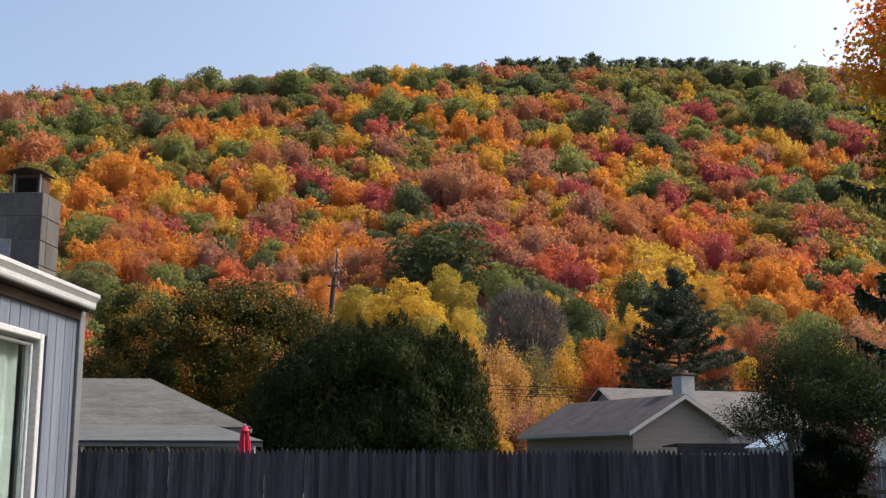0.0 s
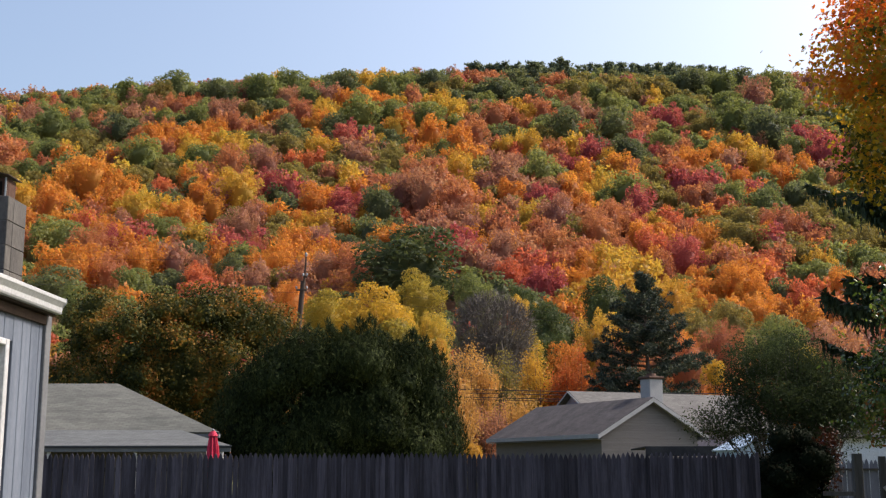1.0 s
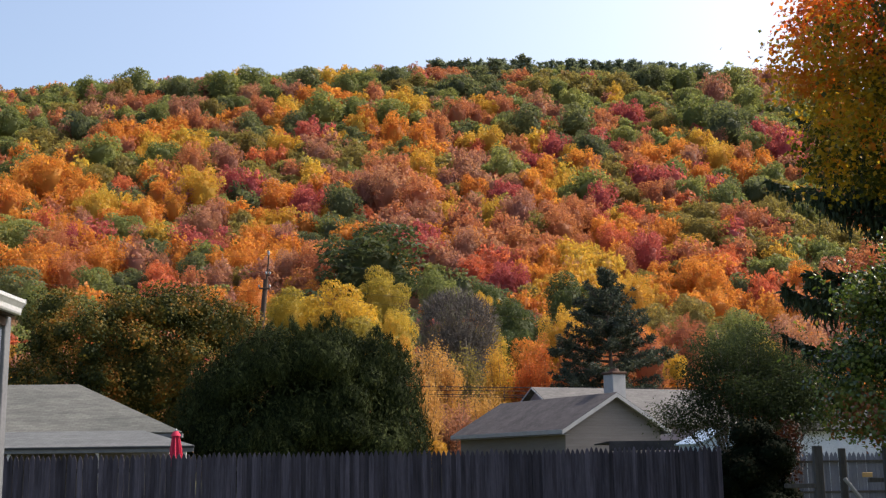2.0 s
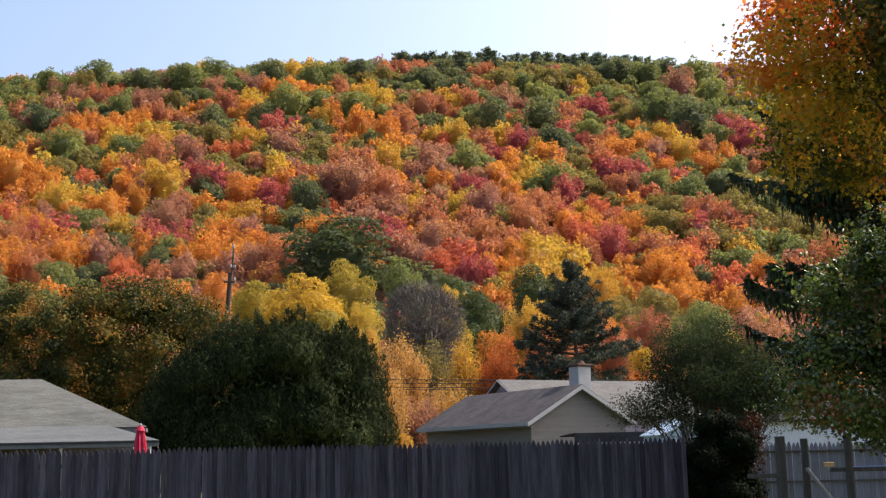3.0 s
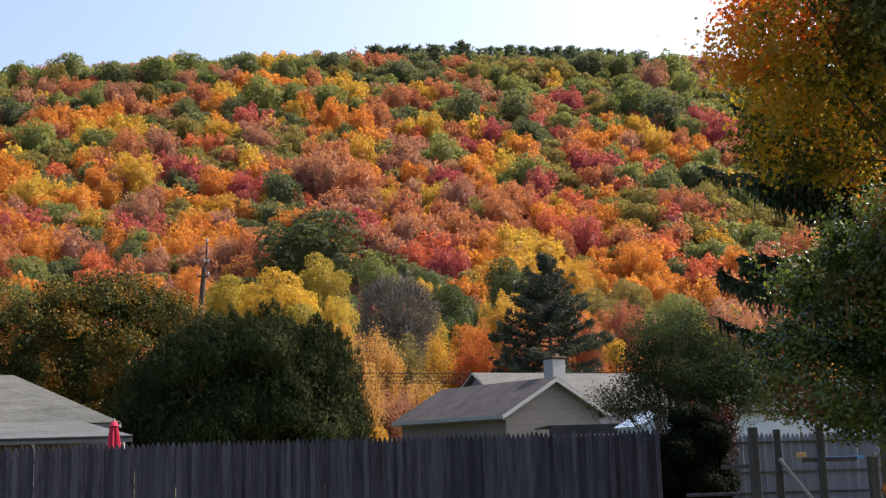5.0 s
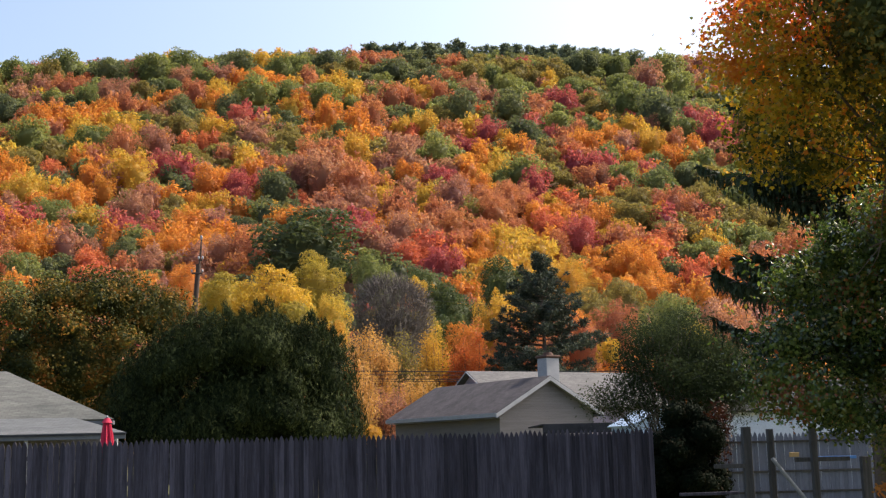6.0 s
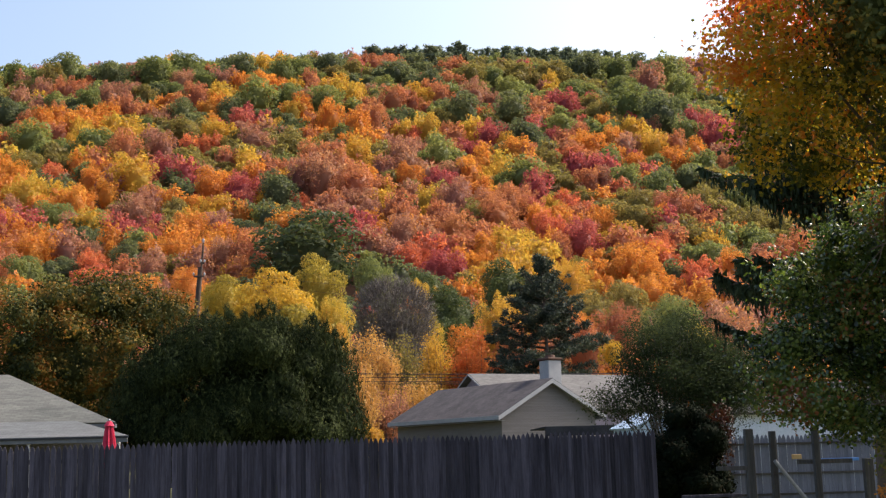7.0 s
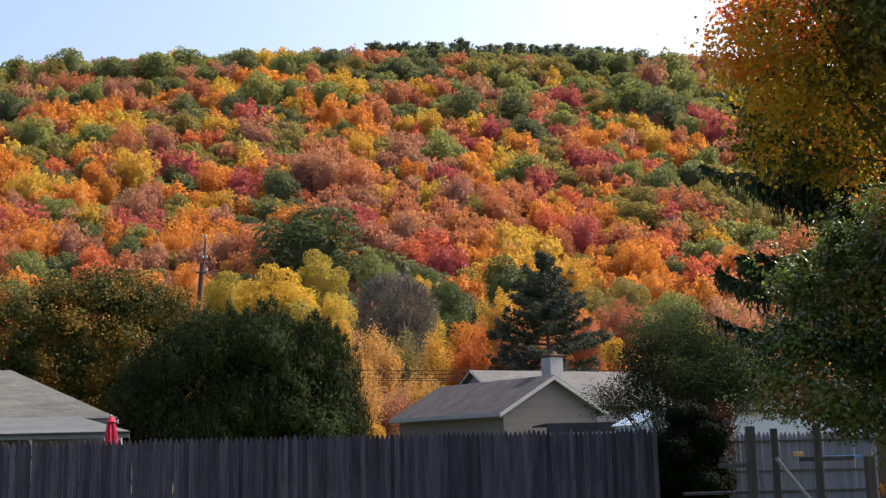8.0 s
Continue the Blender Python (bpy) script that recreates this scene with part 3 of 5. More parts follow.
DARK_HIGH = [
    (72.8, 406, 8.1), (-17, 408.5, 4.2), (-30.5, 411, 3), (-45.5, 413, 5.1), (-29, 415.5, 5.1), (-106.1, 417, 6.3), (49.1, 460.5, 5.2), (41.5, 463.5, 4), (23.6, 463.5, 4.6),
    (34.2, 469.5, 6.4), (-82.4, 480, 7.3), (49.3, 483.5, 5.1), (117.8, 485, 6.2), (-29, 488, 7.3), (123.7, 488, 6.9), (8.1, 493.5, 6.2), (146.5, 498.5, 6.5),
]
OLIVE_LOW = [
    (64.1, 195, 2.5), (54.3, 202, 5), (63.6, 204, 4), (-55.7, 226, 3.3), (2.3, 239, 4), (56.3, 239.5, 2.9), (120, 261.5, 7.2), (-84.3, 263.5, 4.7), (83.1, 265, 4.2),
    (77.3, 270.5, 6.3), (107.4, 272, 3.8), (-47.2, 280, 2.7), (83.9, 287.5, 5), (-33.5, 291.5, 3.9), (77.9, 291.5, 3.6), (102, 296, 4.5), (-49.1, 298.5, 2.9), (71.8, 299.5, 3.7),
    (105.2, 301, 4.8), (111, 310, 4.8), (27.6, 314.5, 3.1), (71.8, 318, 3.5), (72, 340, 4.2), (-24.5, 342, 2.9), (-81.5, 343.5, 5.1), (-123.5, 344.5, 6.3),
]
OLIVE_HIGH = [
    (21.8, 346, 3), (-35.3, 347, 3.6), (149.9, 347, 7.6), (-1.1, 350.5, 3), (-76.3, 351.5, 3.9), (-15.6, 354, 3.9), (-5.8, 362, 5.3), (-25.5, 367, 3.8), (-40.7, 378, 6.1),
    (47.3, 397, 4.4), (-115.9, 398.5, 6.3), (97.1, 406.5, 4.1), (104.5, 407.5, 5.7), (-57.7, 409, 3.5), (106.2, 422.5, 4.8), (-63.5, 445, 5), (114, 451.5, 4.6), (94, 464.5, 4.7),
    (-114, 467.5, 4.8), (67, 467.5, 6.5), (-103.8, 471, 6.6), (102.6, 471.5, 7.2), (89.5, 476.5, 6), (10.1, 480, 4.8), (-60.3, 484, 3), (19, 485.5, 4.8),
]
YELLOW_LOW = [
    (54.2, 224, 3.4), (30.9, 231.5, 2.2), (51.1, 232, 3.4), (44, 254.5, 3.1), (72.2, 263, 3.4), (-24.3, 285, 3.1), (62.2, 289, 2.8), (-25.6, 293, 2.8), (30, 294.5, 3.6),
    (62, 295, 2.9), (17.8, 301, 3.6), (-72.1, 302.5, 5.6), (-13.4, 306, 2.2), (-106.9, 317, 5), (-47.4, 317.5, 5.8), (52.9, 325.5, 3.2), (12.9, 339, 2.5), (-18.9, 341, 3.7),
]
YELLOW_HIGH = [
    (14, 345, 5), (109.7, 357, 4.5), (-63, 358.5, 3.1), (62.7, 364.5, 3.6), (54.5, 372.5, 2.3), (-77.1, 375.5, 3.3), (108.9, 378, 4.8), (-29.9, 379.5, 5.1), (39.5, 383, 4.7),
    (31.2, 383.5, 4.2), (52.2, 388, 3.4), (-59.6, 391.5, 3.4), (-10.9, 396, 2.9), (-6, 408, 4.5), (42.6, 431, 4.8), (16.5, 438, 4.9), (-35.8, 440, 3.8), (98.9, 460.5, 4.1),
    (-20.3, 501.5, 5),
]
ORANGE_LOW = [
    (73.5, 211, 3.8), (64.4, 216.5, 3.8), (56.4, 224.5, 3.3), (71.5, 226.5, 2.9), (67.1, 227, 4.2), (-25.4, 232, 2.7), (65.8, 232, 5), (86.6, 233.5, 3.7), (-70.7, 240, 6.5),
    (35.2, 241.5, 2.3), (60.6, 245, 3), (5.8, 246, 3.5), (-28.1, 250.5, 3.6), (-58.3, 251, 4.6), (-33.3, 252, 3.3), (38.4, 254, 3.7), (-45.4, 258, 1.9), (-65.8, 261, 2.3),
    (-21.2, 263.5, 3.2), (15.9, 269.5, 2.6), (-27.3, 270.5, 3.9), (69.8, 272.5, 3.4), (54.9, 277.5, 4.1), (-74.5, 282, 4.4), (-69.2, 290, 2.1), (-59.2, 298.5, 4.4), (-30.6, 302, 3.3),
]
ORANGE_HIGH = [
    (68.2, 305.5, 3), (-95.7, 306.5, 6.1), (45.5, 308.5, 3.8), (-53.7, 311, 4.2), (-26.7, 312.5, 5.3), (27.4, 320.5, 4.7), (-59.7, 322, 4.4), (-81.3, 328, 4.9), (47.1, 334, 4.1),
    (97.8, 338.5, 3.8), (-95.6, 339.5, 6.2), (109.4, 340, 4.3), (62.9, 349, 5.2), (120.9, 350.5, 4.5), (89.1, 356.5, 4.5), (-139.7, 364, 5.9), (88.6, 366, 4.1), (99, 370, 4.2),
    (15.7, 385, 5.2), (6.7, 391, 5.8), (-89.3, 403, 4), (-3.6, 412, 6.1), (-71.1, 416, 4.7), (-36.7, 421, 4.2), (-53.3, 433, 3.8), (-21.1, 455, 6.2), (-65.4, 481, 3.6),
]
RUST_LOW = [
    (85.9, 206.5, 5.5), (92.7, 230.5, 4.4), (104.4, 240, 5.2), (-62.9, 242, 5), (-12.3, 242.5, 5.2), (53.6, 250.5, 3.7), (-62.1, 251, 2.5), (35.7, 256.5, 3.7), (-71.7, 260, 5.4),
    (-93.4, 263.5, 6.1), (-54.2, 264.5, 2.9), (33.4, 266, 4.8), (49.6, 271, 2.6), (26.8, 276.5, 2.7), (44.8, 277, 5.4), (91.5, 284.5, 5), (49.3, 287.5, 5.6), (-108.5, 289, 6.2),
    (126, 290.5, 6.3), (54.1, 294, 4.3), (12.3, 305.5, 5.9), (-41, 308, 3), (78.2, 315.5, 4.7),
]
RUST_HIGH = [
    (-10.7, 332.5, 4), (81.3, 343, 4.3), (128.3, 347, 2.7), (0.2, 348, 5.1), (65.7, 349, 5.2), (-56, 352.5, 5.7), (118.3, 361, 4.6), (-132.4, 368, 8.9), (87, 374.5, 3.3),
    (45.5, 379.5, 3.7), (21.9, 396.5, 5.9), (83.9, 407, 5.1), (-98.8, 412.5, 3.6), (31, 422, 6.3), (-90.5, 423, 3.7), (37.8, 423.5, 4.2), (-66, 425.5, 4.2), (49.7, 433.5, 4.3),
    (-42.9, 434.5, 5.9), (-94.2, 453.5, 5.1), (57.3, 464, 3.5), (-0.2, 467.5, 4.1), (59.3, 488.5, 4.3), (27.9, 498, 4.3),
]
MAUVE = [
    (68.7, 195, 3.5), (76, 195.5, 4.1), (-32.1, 239.5, 2.9), (-18.4, 243.5, 4.1), (-46.3, 255, 2.8), (20.3, 260.5, 5), (-42.2, 288.5, 4.2), (36.6, 291.5, 5), (-73.6, 293, 3.6),
    (9.8, 296, 3.6), (3, 310, 6.4), (-2.1, 314.5, 5.3), (81.6, 316, 3.9), (40.6, 328, 4), (27.1, 344.5, 5), (-45.3, 356.5, 5.3), (103.9, 364.5, 4.2), (-17.9, 368, 5),
    (118.8, 387, 4), (61.9, 426.5, 5.8), (-99.4, 428.5, 3.8), (-167, 437.5, 8.1), (-76, 443.5, 5), (-69.5, 447.5, 5), (136.7, 447.5, 6.9), (-104.2, 457, 4.9), (-52.1, 466.5, 5.2),
    (-35.4, 468, 4.1), (177.3, 499.5, 5.3),
]
RED = [
    (66.5, 181.5, 2.9), (26.1, 237, 4.6), (60.7, 257, 4.7), (10.6, 264, 4.1), (-42.5, 270.5, 3.3), (-68.8, 271, 4.2), (57, 291.5, 3.6), (61.2, 308, 4.6), (-18.5, 308.5, 4.9),
    (35.7, 313.5, 4.6), (82.8, 329.5, 3.7), (-41.5, 334, 4.1), (134.3, 364.5, 5.5), (58.7, 369.5, 6), (136.1, 371.5, 6.8), (81, 378.5, 2.8), (137.7, 400, 4.7), (-23.8, 401.5, 4.9),
    (115.6, 404, 3.1), (95.5, 417.5, 5.3),
]
SCARLET = [
    (76.8, 226.5, 3.3), (20.5, 243, 4.1), (-44.7, 243.5, 3.5), (77.1, 249, 3.2), (55, 265.5, 3.2), (67.3, 290, 2.9), (-71.3, 302.5, 2.6), (-3.4, 302.5, 2.9), (6.4, 302.5, 2.2),
    (78.9, 303.5, 2.9), (-72, 335.5, 3.2), (36.6, 341, 2.9), (79.5, 343.5, 3.4), (-33, 366, 3.1), (33.1, 378.5, 2.8), (59, 408, 3.5), (-93.4, 475.5, 3),
]
PINE = [
    (53.7, 502, 4.3), (61.7, 507, 3.8), (68.7, 512.5, 4.4), (43.6, 560, 3.1), (51.8, 560, 3.1), (84.7, 560, 4.4), (93, 560, 4.4), (102.7, 560, 3.9), (111, 560, 3.9),
    (129.3, 560, 3.9), (139.1, 560, 3.9),
]
STAND_OUT = [
    ("green", GREEN_LOW),
    ("green", GREEN_HIGH),
    ("dark", DARK_LOW),
    ("dark", DARK_HIGH),
    ("olive", OLIVE_LOW),
    ("olive", OLIVE_HIGH),
    ("yellow", YELLOW_LOW),
    ("yellow", YELLOW_HIGH),
    ("orange", ORANGE_LOW),
    ("orange", ORANGE_HIGH),
    ("rust", RUST_LOW),
    ("rust", RUST_HIGH),
    ("mauve", MAUVE),
    ("red", RED),
    ("scarlet", SCARLET),
    ("pine", PINE),
]
hrng = np.random.default_rng(11)
taken, kinds = [(-1.2, 231, 11.6)], ["dark"]
big = hill_tree("dark", -1.2, 231, 11.6, hrng, 0.8)
for piece in big.children:
    if piece.name.startswith("crown"):
        piece.data = piece.data.copy()
        piece.data.materials[0] = M["deep_green"]
tagged(big, "very broad dark green oak among orange hillside trees", "oak tree")
FAR_TREES = []          # told apart, but joined with the woods of their kind
for sp, rows in STAND_OUT:
    for x, y, r in rows:
        if (x + 1.2) ** 2 + (y - 232) ** 2 < 81:
            continue
        if sp == "pine":
            crest_pine(x, y, r, hrng)
        elif y > 395:
            FAR_TREES.append((sp, x, y, r))
        else:
            hill_tree(sp, x, y, r, hrng, hrng.uniform(0.86, 1.12))
        taken.append((x, y, r))
        kinds.append(sp)
TAKEN = np.array(taken)


def room_for(x, y, r):
    """True where a tree would not crowd one that stands out: crowns may close up behind it, but not in front, down the slope."""
    dx, dy = x - TAKEN[:, 0], y - TAKEN[:, 1]
    side = np.abs(dx) / (0.66 * TAKEN[:, 2] + 0.4 * r)
    along = np.where(dy < 0, -dy / (1.9 * TAKEN[:, 2]), dy / (0.6 * TAKEN[:, 2] + 0.25 * r))
    return not np.any(side ** 2 + along ** 2 < 1)


def pick_species(x, y, rng):
    """Like the tree that stands out nearby, or else more green towards the crest and its right shoulder, more gold at the foot."""
    near = np.hypot(x - TAKEN[:, 0], 0.6 * (y - TAKEN[:, 1])) / (TAKEN[:, 2] + 3.0)
    k = int(np.argmin(near))
    if near[k] < 2.2 and kinds[k] != "pine" and rng.random() < 0.72:
        return kinds[k]
    v = (y - 200) / 320
    s = x / y
    w = {"orange": 0.22, "rust": 0.26, "red": 0.06, "scarlet": 0.03, "yellow": 0.17, "olive": 0.26, "green": 0.14, "dark": 0.05, "mauve": 0.24}
    if v < 0.0:
        w.update(yellow=0.2, olive=0.16, red=0.03, orange=0.25)
    if v > 0.58:
        k = min(1.3, (v - 0.58) / 0.22)
        w.update(green=0.1 + 0.5 * k, dark=0.04 + 0.5 * k, olive=0.2, red=0.03, scarlet=0.01, rust=0.18, orange=0.08, yellow=0.08)
    if s > 0.12 and v > 0.4:
        w.update(green=0.6, dark=0.45, olive=0.22, orange=0.09, rust=0.14, mauve=0.12, yellow=0.07)
    if 195 < y < 270 and 0.0 < s < 0.14:
        w.update(red=0.26, scarlet=0.2, mauve=0.2, orange=0.16, yellow=0.05, green=0.03, dark=0.01)
    if 195 < y < 260 and 0.14 < s < 0.27:
        w.update(orange=0.5, yellow=0.15, scarlet=0.08, mauve=0.05)
    if v > 0.93 and s > -0.1:
        w.update(green=0.6, dark=0.9, olive=0.4, orange=0.02, rust=0.08, mauve=0.08, yellow=0.03, red=0.0, scarlet=0.0)
    n1 = noise.noise((x * 0.012, y * 0.016, 1.0))
    n2 = noise.noise((x * 0.015, y * 0.02, 7.0))
    w["red"] *= 1 + 3.5 * max(0, n1)
    w["mauve"] *= 1 + 2.5 * max(0, n1)
    w["yellow"] *= 1 + 2.5 * max(0, -n1)
    w["orange"] *= 1 + 1.5 * max(0, n2)
    w["green"] *= 1 + 2.0 * max(0, -n2)
    keys = list(w)
    p = np.array([w[k] for k in keys])
    return keys[int(rng.choice(len(keys), p=p / p.sum()))]


def plant_hillside():
    bulk = {k: [] for k in (*SPECIES, "pine")}
    for sp, px, py, r in FAR_TREES:
        bulk[sp].append((px, py, r, hrng.uniform(0.86, 1.12), hrng.uniform(0, 6.28), hrng.integers(6), "mid"))
    y = 108.0
    while y < 578:
        step = 5.3 + 0.003 * (y - 108)
        x = -0.39 * y - 6
        while x < 0.41 * y + 8:
            px, py = x + hrng.uniform(-2.4, 2.4), y + hrng.uniform(-2.4, 2.4)
            x += step
            r = hrng.uniform(2.5, 4.3) * (0.8 if py < 180 else 1.0)
            if not room_for(px, py, r):
                continue
            sp = pick_species(px, py, hrng)
            if py > 522 and 0.05 < px / py < 0.28 and hrng.random() < 0.7:
                sp = "pine"
            bulk[sp].append((px, py, r, hrng.uniform(0.9, 1.15), hrng.uniform(0, 6.28), hrng.integers(6), "far" if py < 300 else "fill"))
        y += step * 0.92
    words = {"pine": "dark pines along the crest of the hill"}
    for sp, rows in bulk.items():
        if not rows:
            continue
        Vs, Fs, Ts, k = [], [], [], 0
        for px, py, r, tall, a, shape, fine in rows:
            V, F = PINE_SHAPES[shape % 4] if sp == "pine" else shapes_of(sp)[shape][fine]
            c, s = np.cos(a), np.sin(a)
            zc = height(px, py) + (4.5 + 2.6 * tall if sp == "pine" else 1.05 * r + 2.2 + r * (tall - 1))
            if sp == "pine":
                r *= 1.6
            Vs.append(np.stack([px + r * (c * V[:, 0] - s * V[:, 1]), py + r * (s * V[:, 0] + c * V[:, 1]), zc + ((3.2 + 2.4 * tall) if sp == "pine" else r * tall) * V[:, 2]], 1))
            Fs.append(F + k)
            Ts.append(np.full(len(V), hrng.random()))
            k += len(V)
        ob = part("woods", tri_mesh("woods", np.concatenate(Vs), np.concatenate(Fs), np.concatenate(Ts)), M["pine"] if sp == "pine" else SPECIES[sp], None)
        tagged(ob, words.get(sp, "autumn woods of %s covering the upper hillside" % {
            "orange": "orange maples", "rust": "rusty oaks", "red": "crimson maples", "scarlet": "scarlet maples", "yellow": "golden birches",
            "olive": "olive trees turning colour", "green": "green oaks", "dark": "dark green oaks", "mauve": "fading brown trees"}.get(sp, "trees")),
            "woods", kind="stuff")


plant_hillside()


# ---- the near house, with its sliding door, gutter and block chimney ----
def near_house():
    h = thing("house", (-2.621, 0.0125, 0), -3.4, "grey house with grooved vertical siding and white gutter", "house")
    wall_top, far = 2.415, 7.1
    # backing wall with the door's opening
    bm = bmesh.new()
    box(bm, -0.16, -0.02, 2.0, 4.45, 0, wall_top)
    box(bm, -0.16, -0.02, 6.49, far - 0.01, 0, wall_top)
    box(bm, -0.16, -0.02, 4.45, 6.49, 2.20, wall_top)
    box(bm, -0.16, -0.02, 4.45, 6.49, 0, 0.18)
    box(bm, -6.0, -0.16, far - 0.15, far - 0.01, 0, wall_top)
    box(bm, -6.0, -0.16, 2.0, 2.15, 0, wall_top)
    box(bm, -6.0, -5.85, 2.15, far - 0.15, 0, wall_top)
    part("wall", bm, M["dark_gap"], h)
    # vertical boards
    def board(y0, y1, z0, z1):
        part("board", boxed(-0.018, 0.0, y0 + 0.004, y1 - 0.004, z0, z1, 0.003), M["siding"], h)
    w = 0.128
    y = 2.0
    while y < far - 0.05:
        y1 = min(y + w, far - 0.005)
        if y1 <= 4.45 or y >= 6.49:
            board(y, y1, 0.1, wall_top)
        else:
            board(y, y1, 2.21, wall_top)
        y += w
    # corner boards
    part("corner_board", boxed(-0.02, 0.022, far - 0.055, far + 0.03, 0.1, wall_top, 0.004), M["grey_trim"], h)
    part("corner_board", boxed(-0.08, -0.022, far + 0.002, far + 0.028, 0.1, wall_top, 0.004), M["siding"], h)
    # sliding door
    d = part("sliding_door", boxed(-0.06, 0.03, 6.45, 6.50, 0.18, 2.21, 0.004), M["white"], h, "white framed sliding glass door")
    part("door_frame", boxed(-0.06, 0.03, 4.45, 6.448, 2.172, 2.21, 0.006), M["white"], d)
    part("door_frame", boxed(-0.06, 0.03, 4.45, 4.53, 0.18, 2.163, 0.006), M["white"], d)
    part("door_frame", boxed(-0.06, 0.02, 4.532, 6.438, 0.18, 0.25, 0.006), M["white"], d)
    part("sash", boxed(-0.045, -0.004, 6.412, 6.432, 0.26, 2.155, 0.005), M["white"], d)
    part("sash", boxed(-0.045, -0.004, 4.54, 6.41, 2.138, 2.155, 0.005), M["white"], d)
    part("sash", boxed(-0.045, 0.008, 5.42, 5.48, 0.26, 2.118, 0.005), M["white"], d)
    g = part("pane", boxed(-0.028, -0.020, 4.54, 6.41, 0.26, 2.136, 0), M["glass"], d)
    g.visible_shadow = False
    # Curtain sheet close behind the pane; its pale grey-green stands in for reflection.
    bm = bmesh.new()
    vs = []
    for i in range(60):
        yy = 4.5 + i * 0.032
        xx = -0.085 + 0.012 * math.sin(i * 1.3)
        vs.append((bm.verts.new((xx, yy, 0.2)), bm.verts.new((xx, yy, 2.3))))
    for a, b in zip(vs, vs[1:]):
        bm.faces.new((a[0], b[0], b[1], a[1]))
    part("curtain", bm, M["curtain"], h, "curtain sheet behind the glass, coloured grey-green like its reflection")
    part("inside_floor", boxed(-5.8, -0.17, 2.2, far - 0.2, 0.1, 0.17), M["post"], h)
    # roof, rising away from the yard, with fascia, drip edge and gutter
    pitch = 0.30
    part("roof", slab([(0.075, 1.9, 2.52), (0.075, far + 0.01, 2.52), (-3.0, far + 0.01, 2.52 + 3.05 * pitch), (-3.0, 1.9, 2.52 + 3.05 * pitch)], 0.04), M["roof_grey"], h)
    part("roof", slab([(-6.1, far + 0.01, 2.52), (-6.1, 1.9, 2.52), (-3.002, 1.9, 2.52 + 3.05 * pitch), (-3.002, far + 0.01, 2.52 + 3.05 * pitch)], 0.04), M["roof_grey"], h)
    part("gable_wall", prism([(-5.98, 2.415), (-0.03, 2.415), (-3.0, 3.33)], 'y', far - 0.12, far - 0.02), M["siding"], h)
    # Frieze and soffit take a dark brown that paints the shade under the eave.
    part("frieze_board", boxed(0.001, 0.020, 1.9, far + 0.035, 2.355, 2.411, 0.003), M["rust"], h, "frieze board painted dark brown as shade under the gutter")
    part("soffit", boxed(-0.10, 0.058, 1.9, far - 0.02, 2.417, 2.427, 0), M["rust"], h)
    part("fascia", boxed(0.03, 0.054, 1.9, far - 0.03, 2.428, 2.50, 0.002), M["white"], h)
    prof = [(0.056, 2.515), (0.056, 2.425), (0.090, 2.425), (0.096, 2.435), (0.098, 2.462), (0.112, 2.482), (0.120, 2.492), (0.120, 2.512), (0.114, 2.515), (0.109, 2.508), (0.109, 2.498), (0.092, 2.47), (0.087, 2.435), (0.062, 2.433), (0.062, 2.515)]
    gut = part("gutter", prism(prof, 'y', 1.9, far - 0.02), M["white"], h, "white aluminium gutter along the eave")
    part("end_cap", prism([(0.056, 2.517), (0.056, 2.423), (0.092, 2.423), (0.100, 2.46), (0.122, 2.49), (0.122, 2.517)], 'y', far - 0.019, far - 0.014), M["white"], gut)
    part("drip_edge", boxed(0.0, 0.08, 1.9, far - 0.01, 2.522, 2.528, 0.001), M["white"], h)
    # chimney of concrete blocks
    c = part("chimney", boxed(-0.988, -0.532, 7.613, 7.917, 2.3, 3.318, 0.004), M["mortar"], h, "square concrete block chimney with clay flue and metal cap")
    c.location = (0.03, 0, -0.03)
    for k in range(6):
        z0 = 2.33 + 0.165 * k
        z1 = z0 + 0.1625
        split = (-0.76, -0.86)[k % 2]
        for a, b in ((-0.995, split - 0.004), (split + 0.004, -0.525)):
            part("block", boxed(a, b, 7.61, 7.70, z0, z1, 0.004), M["block"], c)
        part("block", boxed(-0.60, -0.525, 7.705, 7.92, z0, z1, 0.004), M["block"], c)
    part("patch", boxed(-0.95, -0.72, 7.60, 7.609, 2.82, 3.0, 0.002), M["cement"], c, "pale rough cement patch")
    f = part("flue", boxed(-0.75, -0.56, 7.66, 7.68, 3.32, 3.45, 0.003), M["clay"], c, "reddish clay flue liner")
    part("flue_side", boxed(-0.58, -0.56, 7.681, 7.80, 3.32, 3.45, 0.003), M["clay"], f)
    part("flue_side", boxed(-0.75, -0.73, 7.681, 7.80, 3.32, 3.45, 0.003), M["clay"], f)
    # Near-black plate on the flue's front paints the darkness of its opening.
    part("flue_opening", boxed(-0.725, -0.595, 7.650, 7.659, 3.325, 3.425, 0.002), M["flue_dark"], f, "near-black plate painted as the shaded flue opening")
    for a in (-0.752, -0.572):
        part("cap_leg", boxed(a, a + 0.012, 7.640, 7.649, 3.322, 3.452, 0.002), M["metal"], c)
    part("cap", prism([(-0.80, 3.455), (-0.655, 3.485), (-0.53, 3.455), (-0.53, 3.461), (-0.655, 3.491), (-0.80, 3.461)], 'y', 7.60, 7.83), M["rust"], c, "thin rusty metal chimney cap")


near_house()


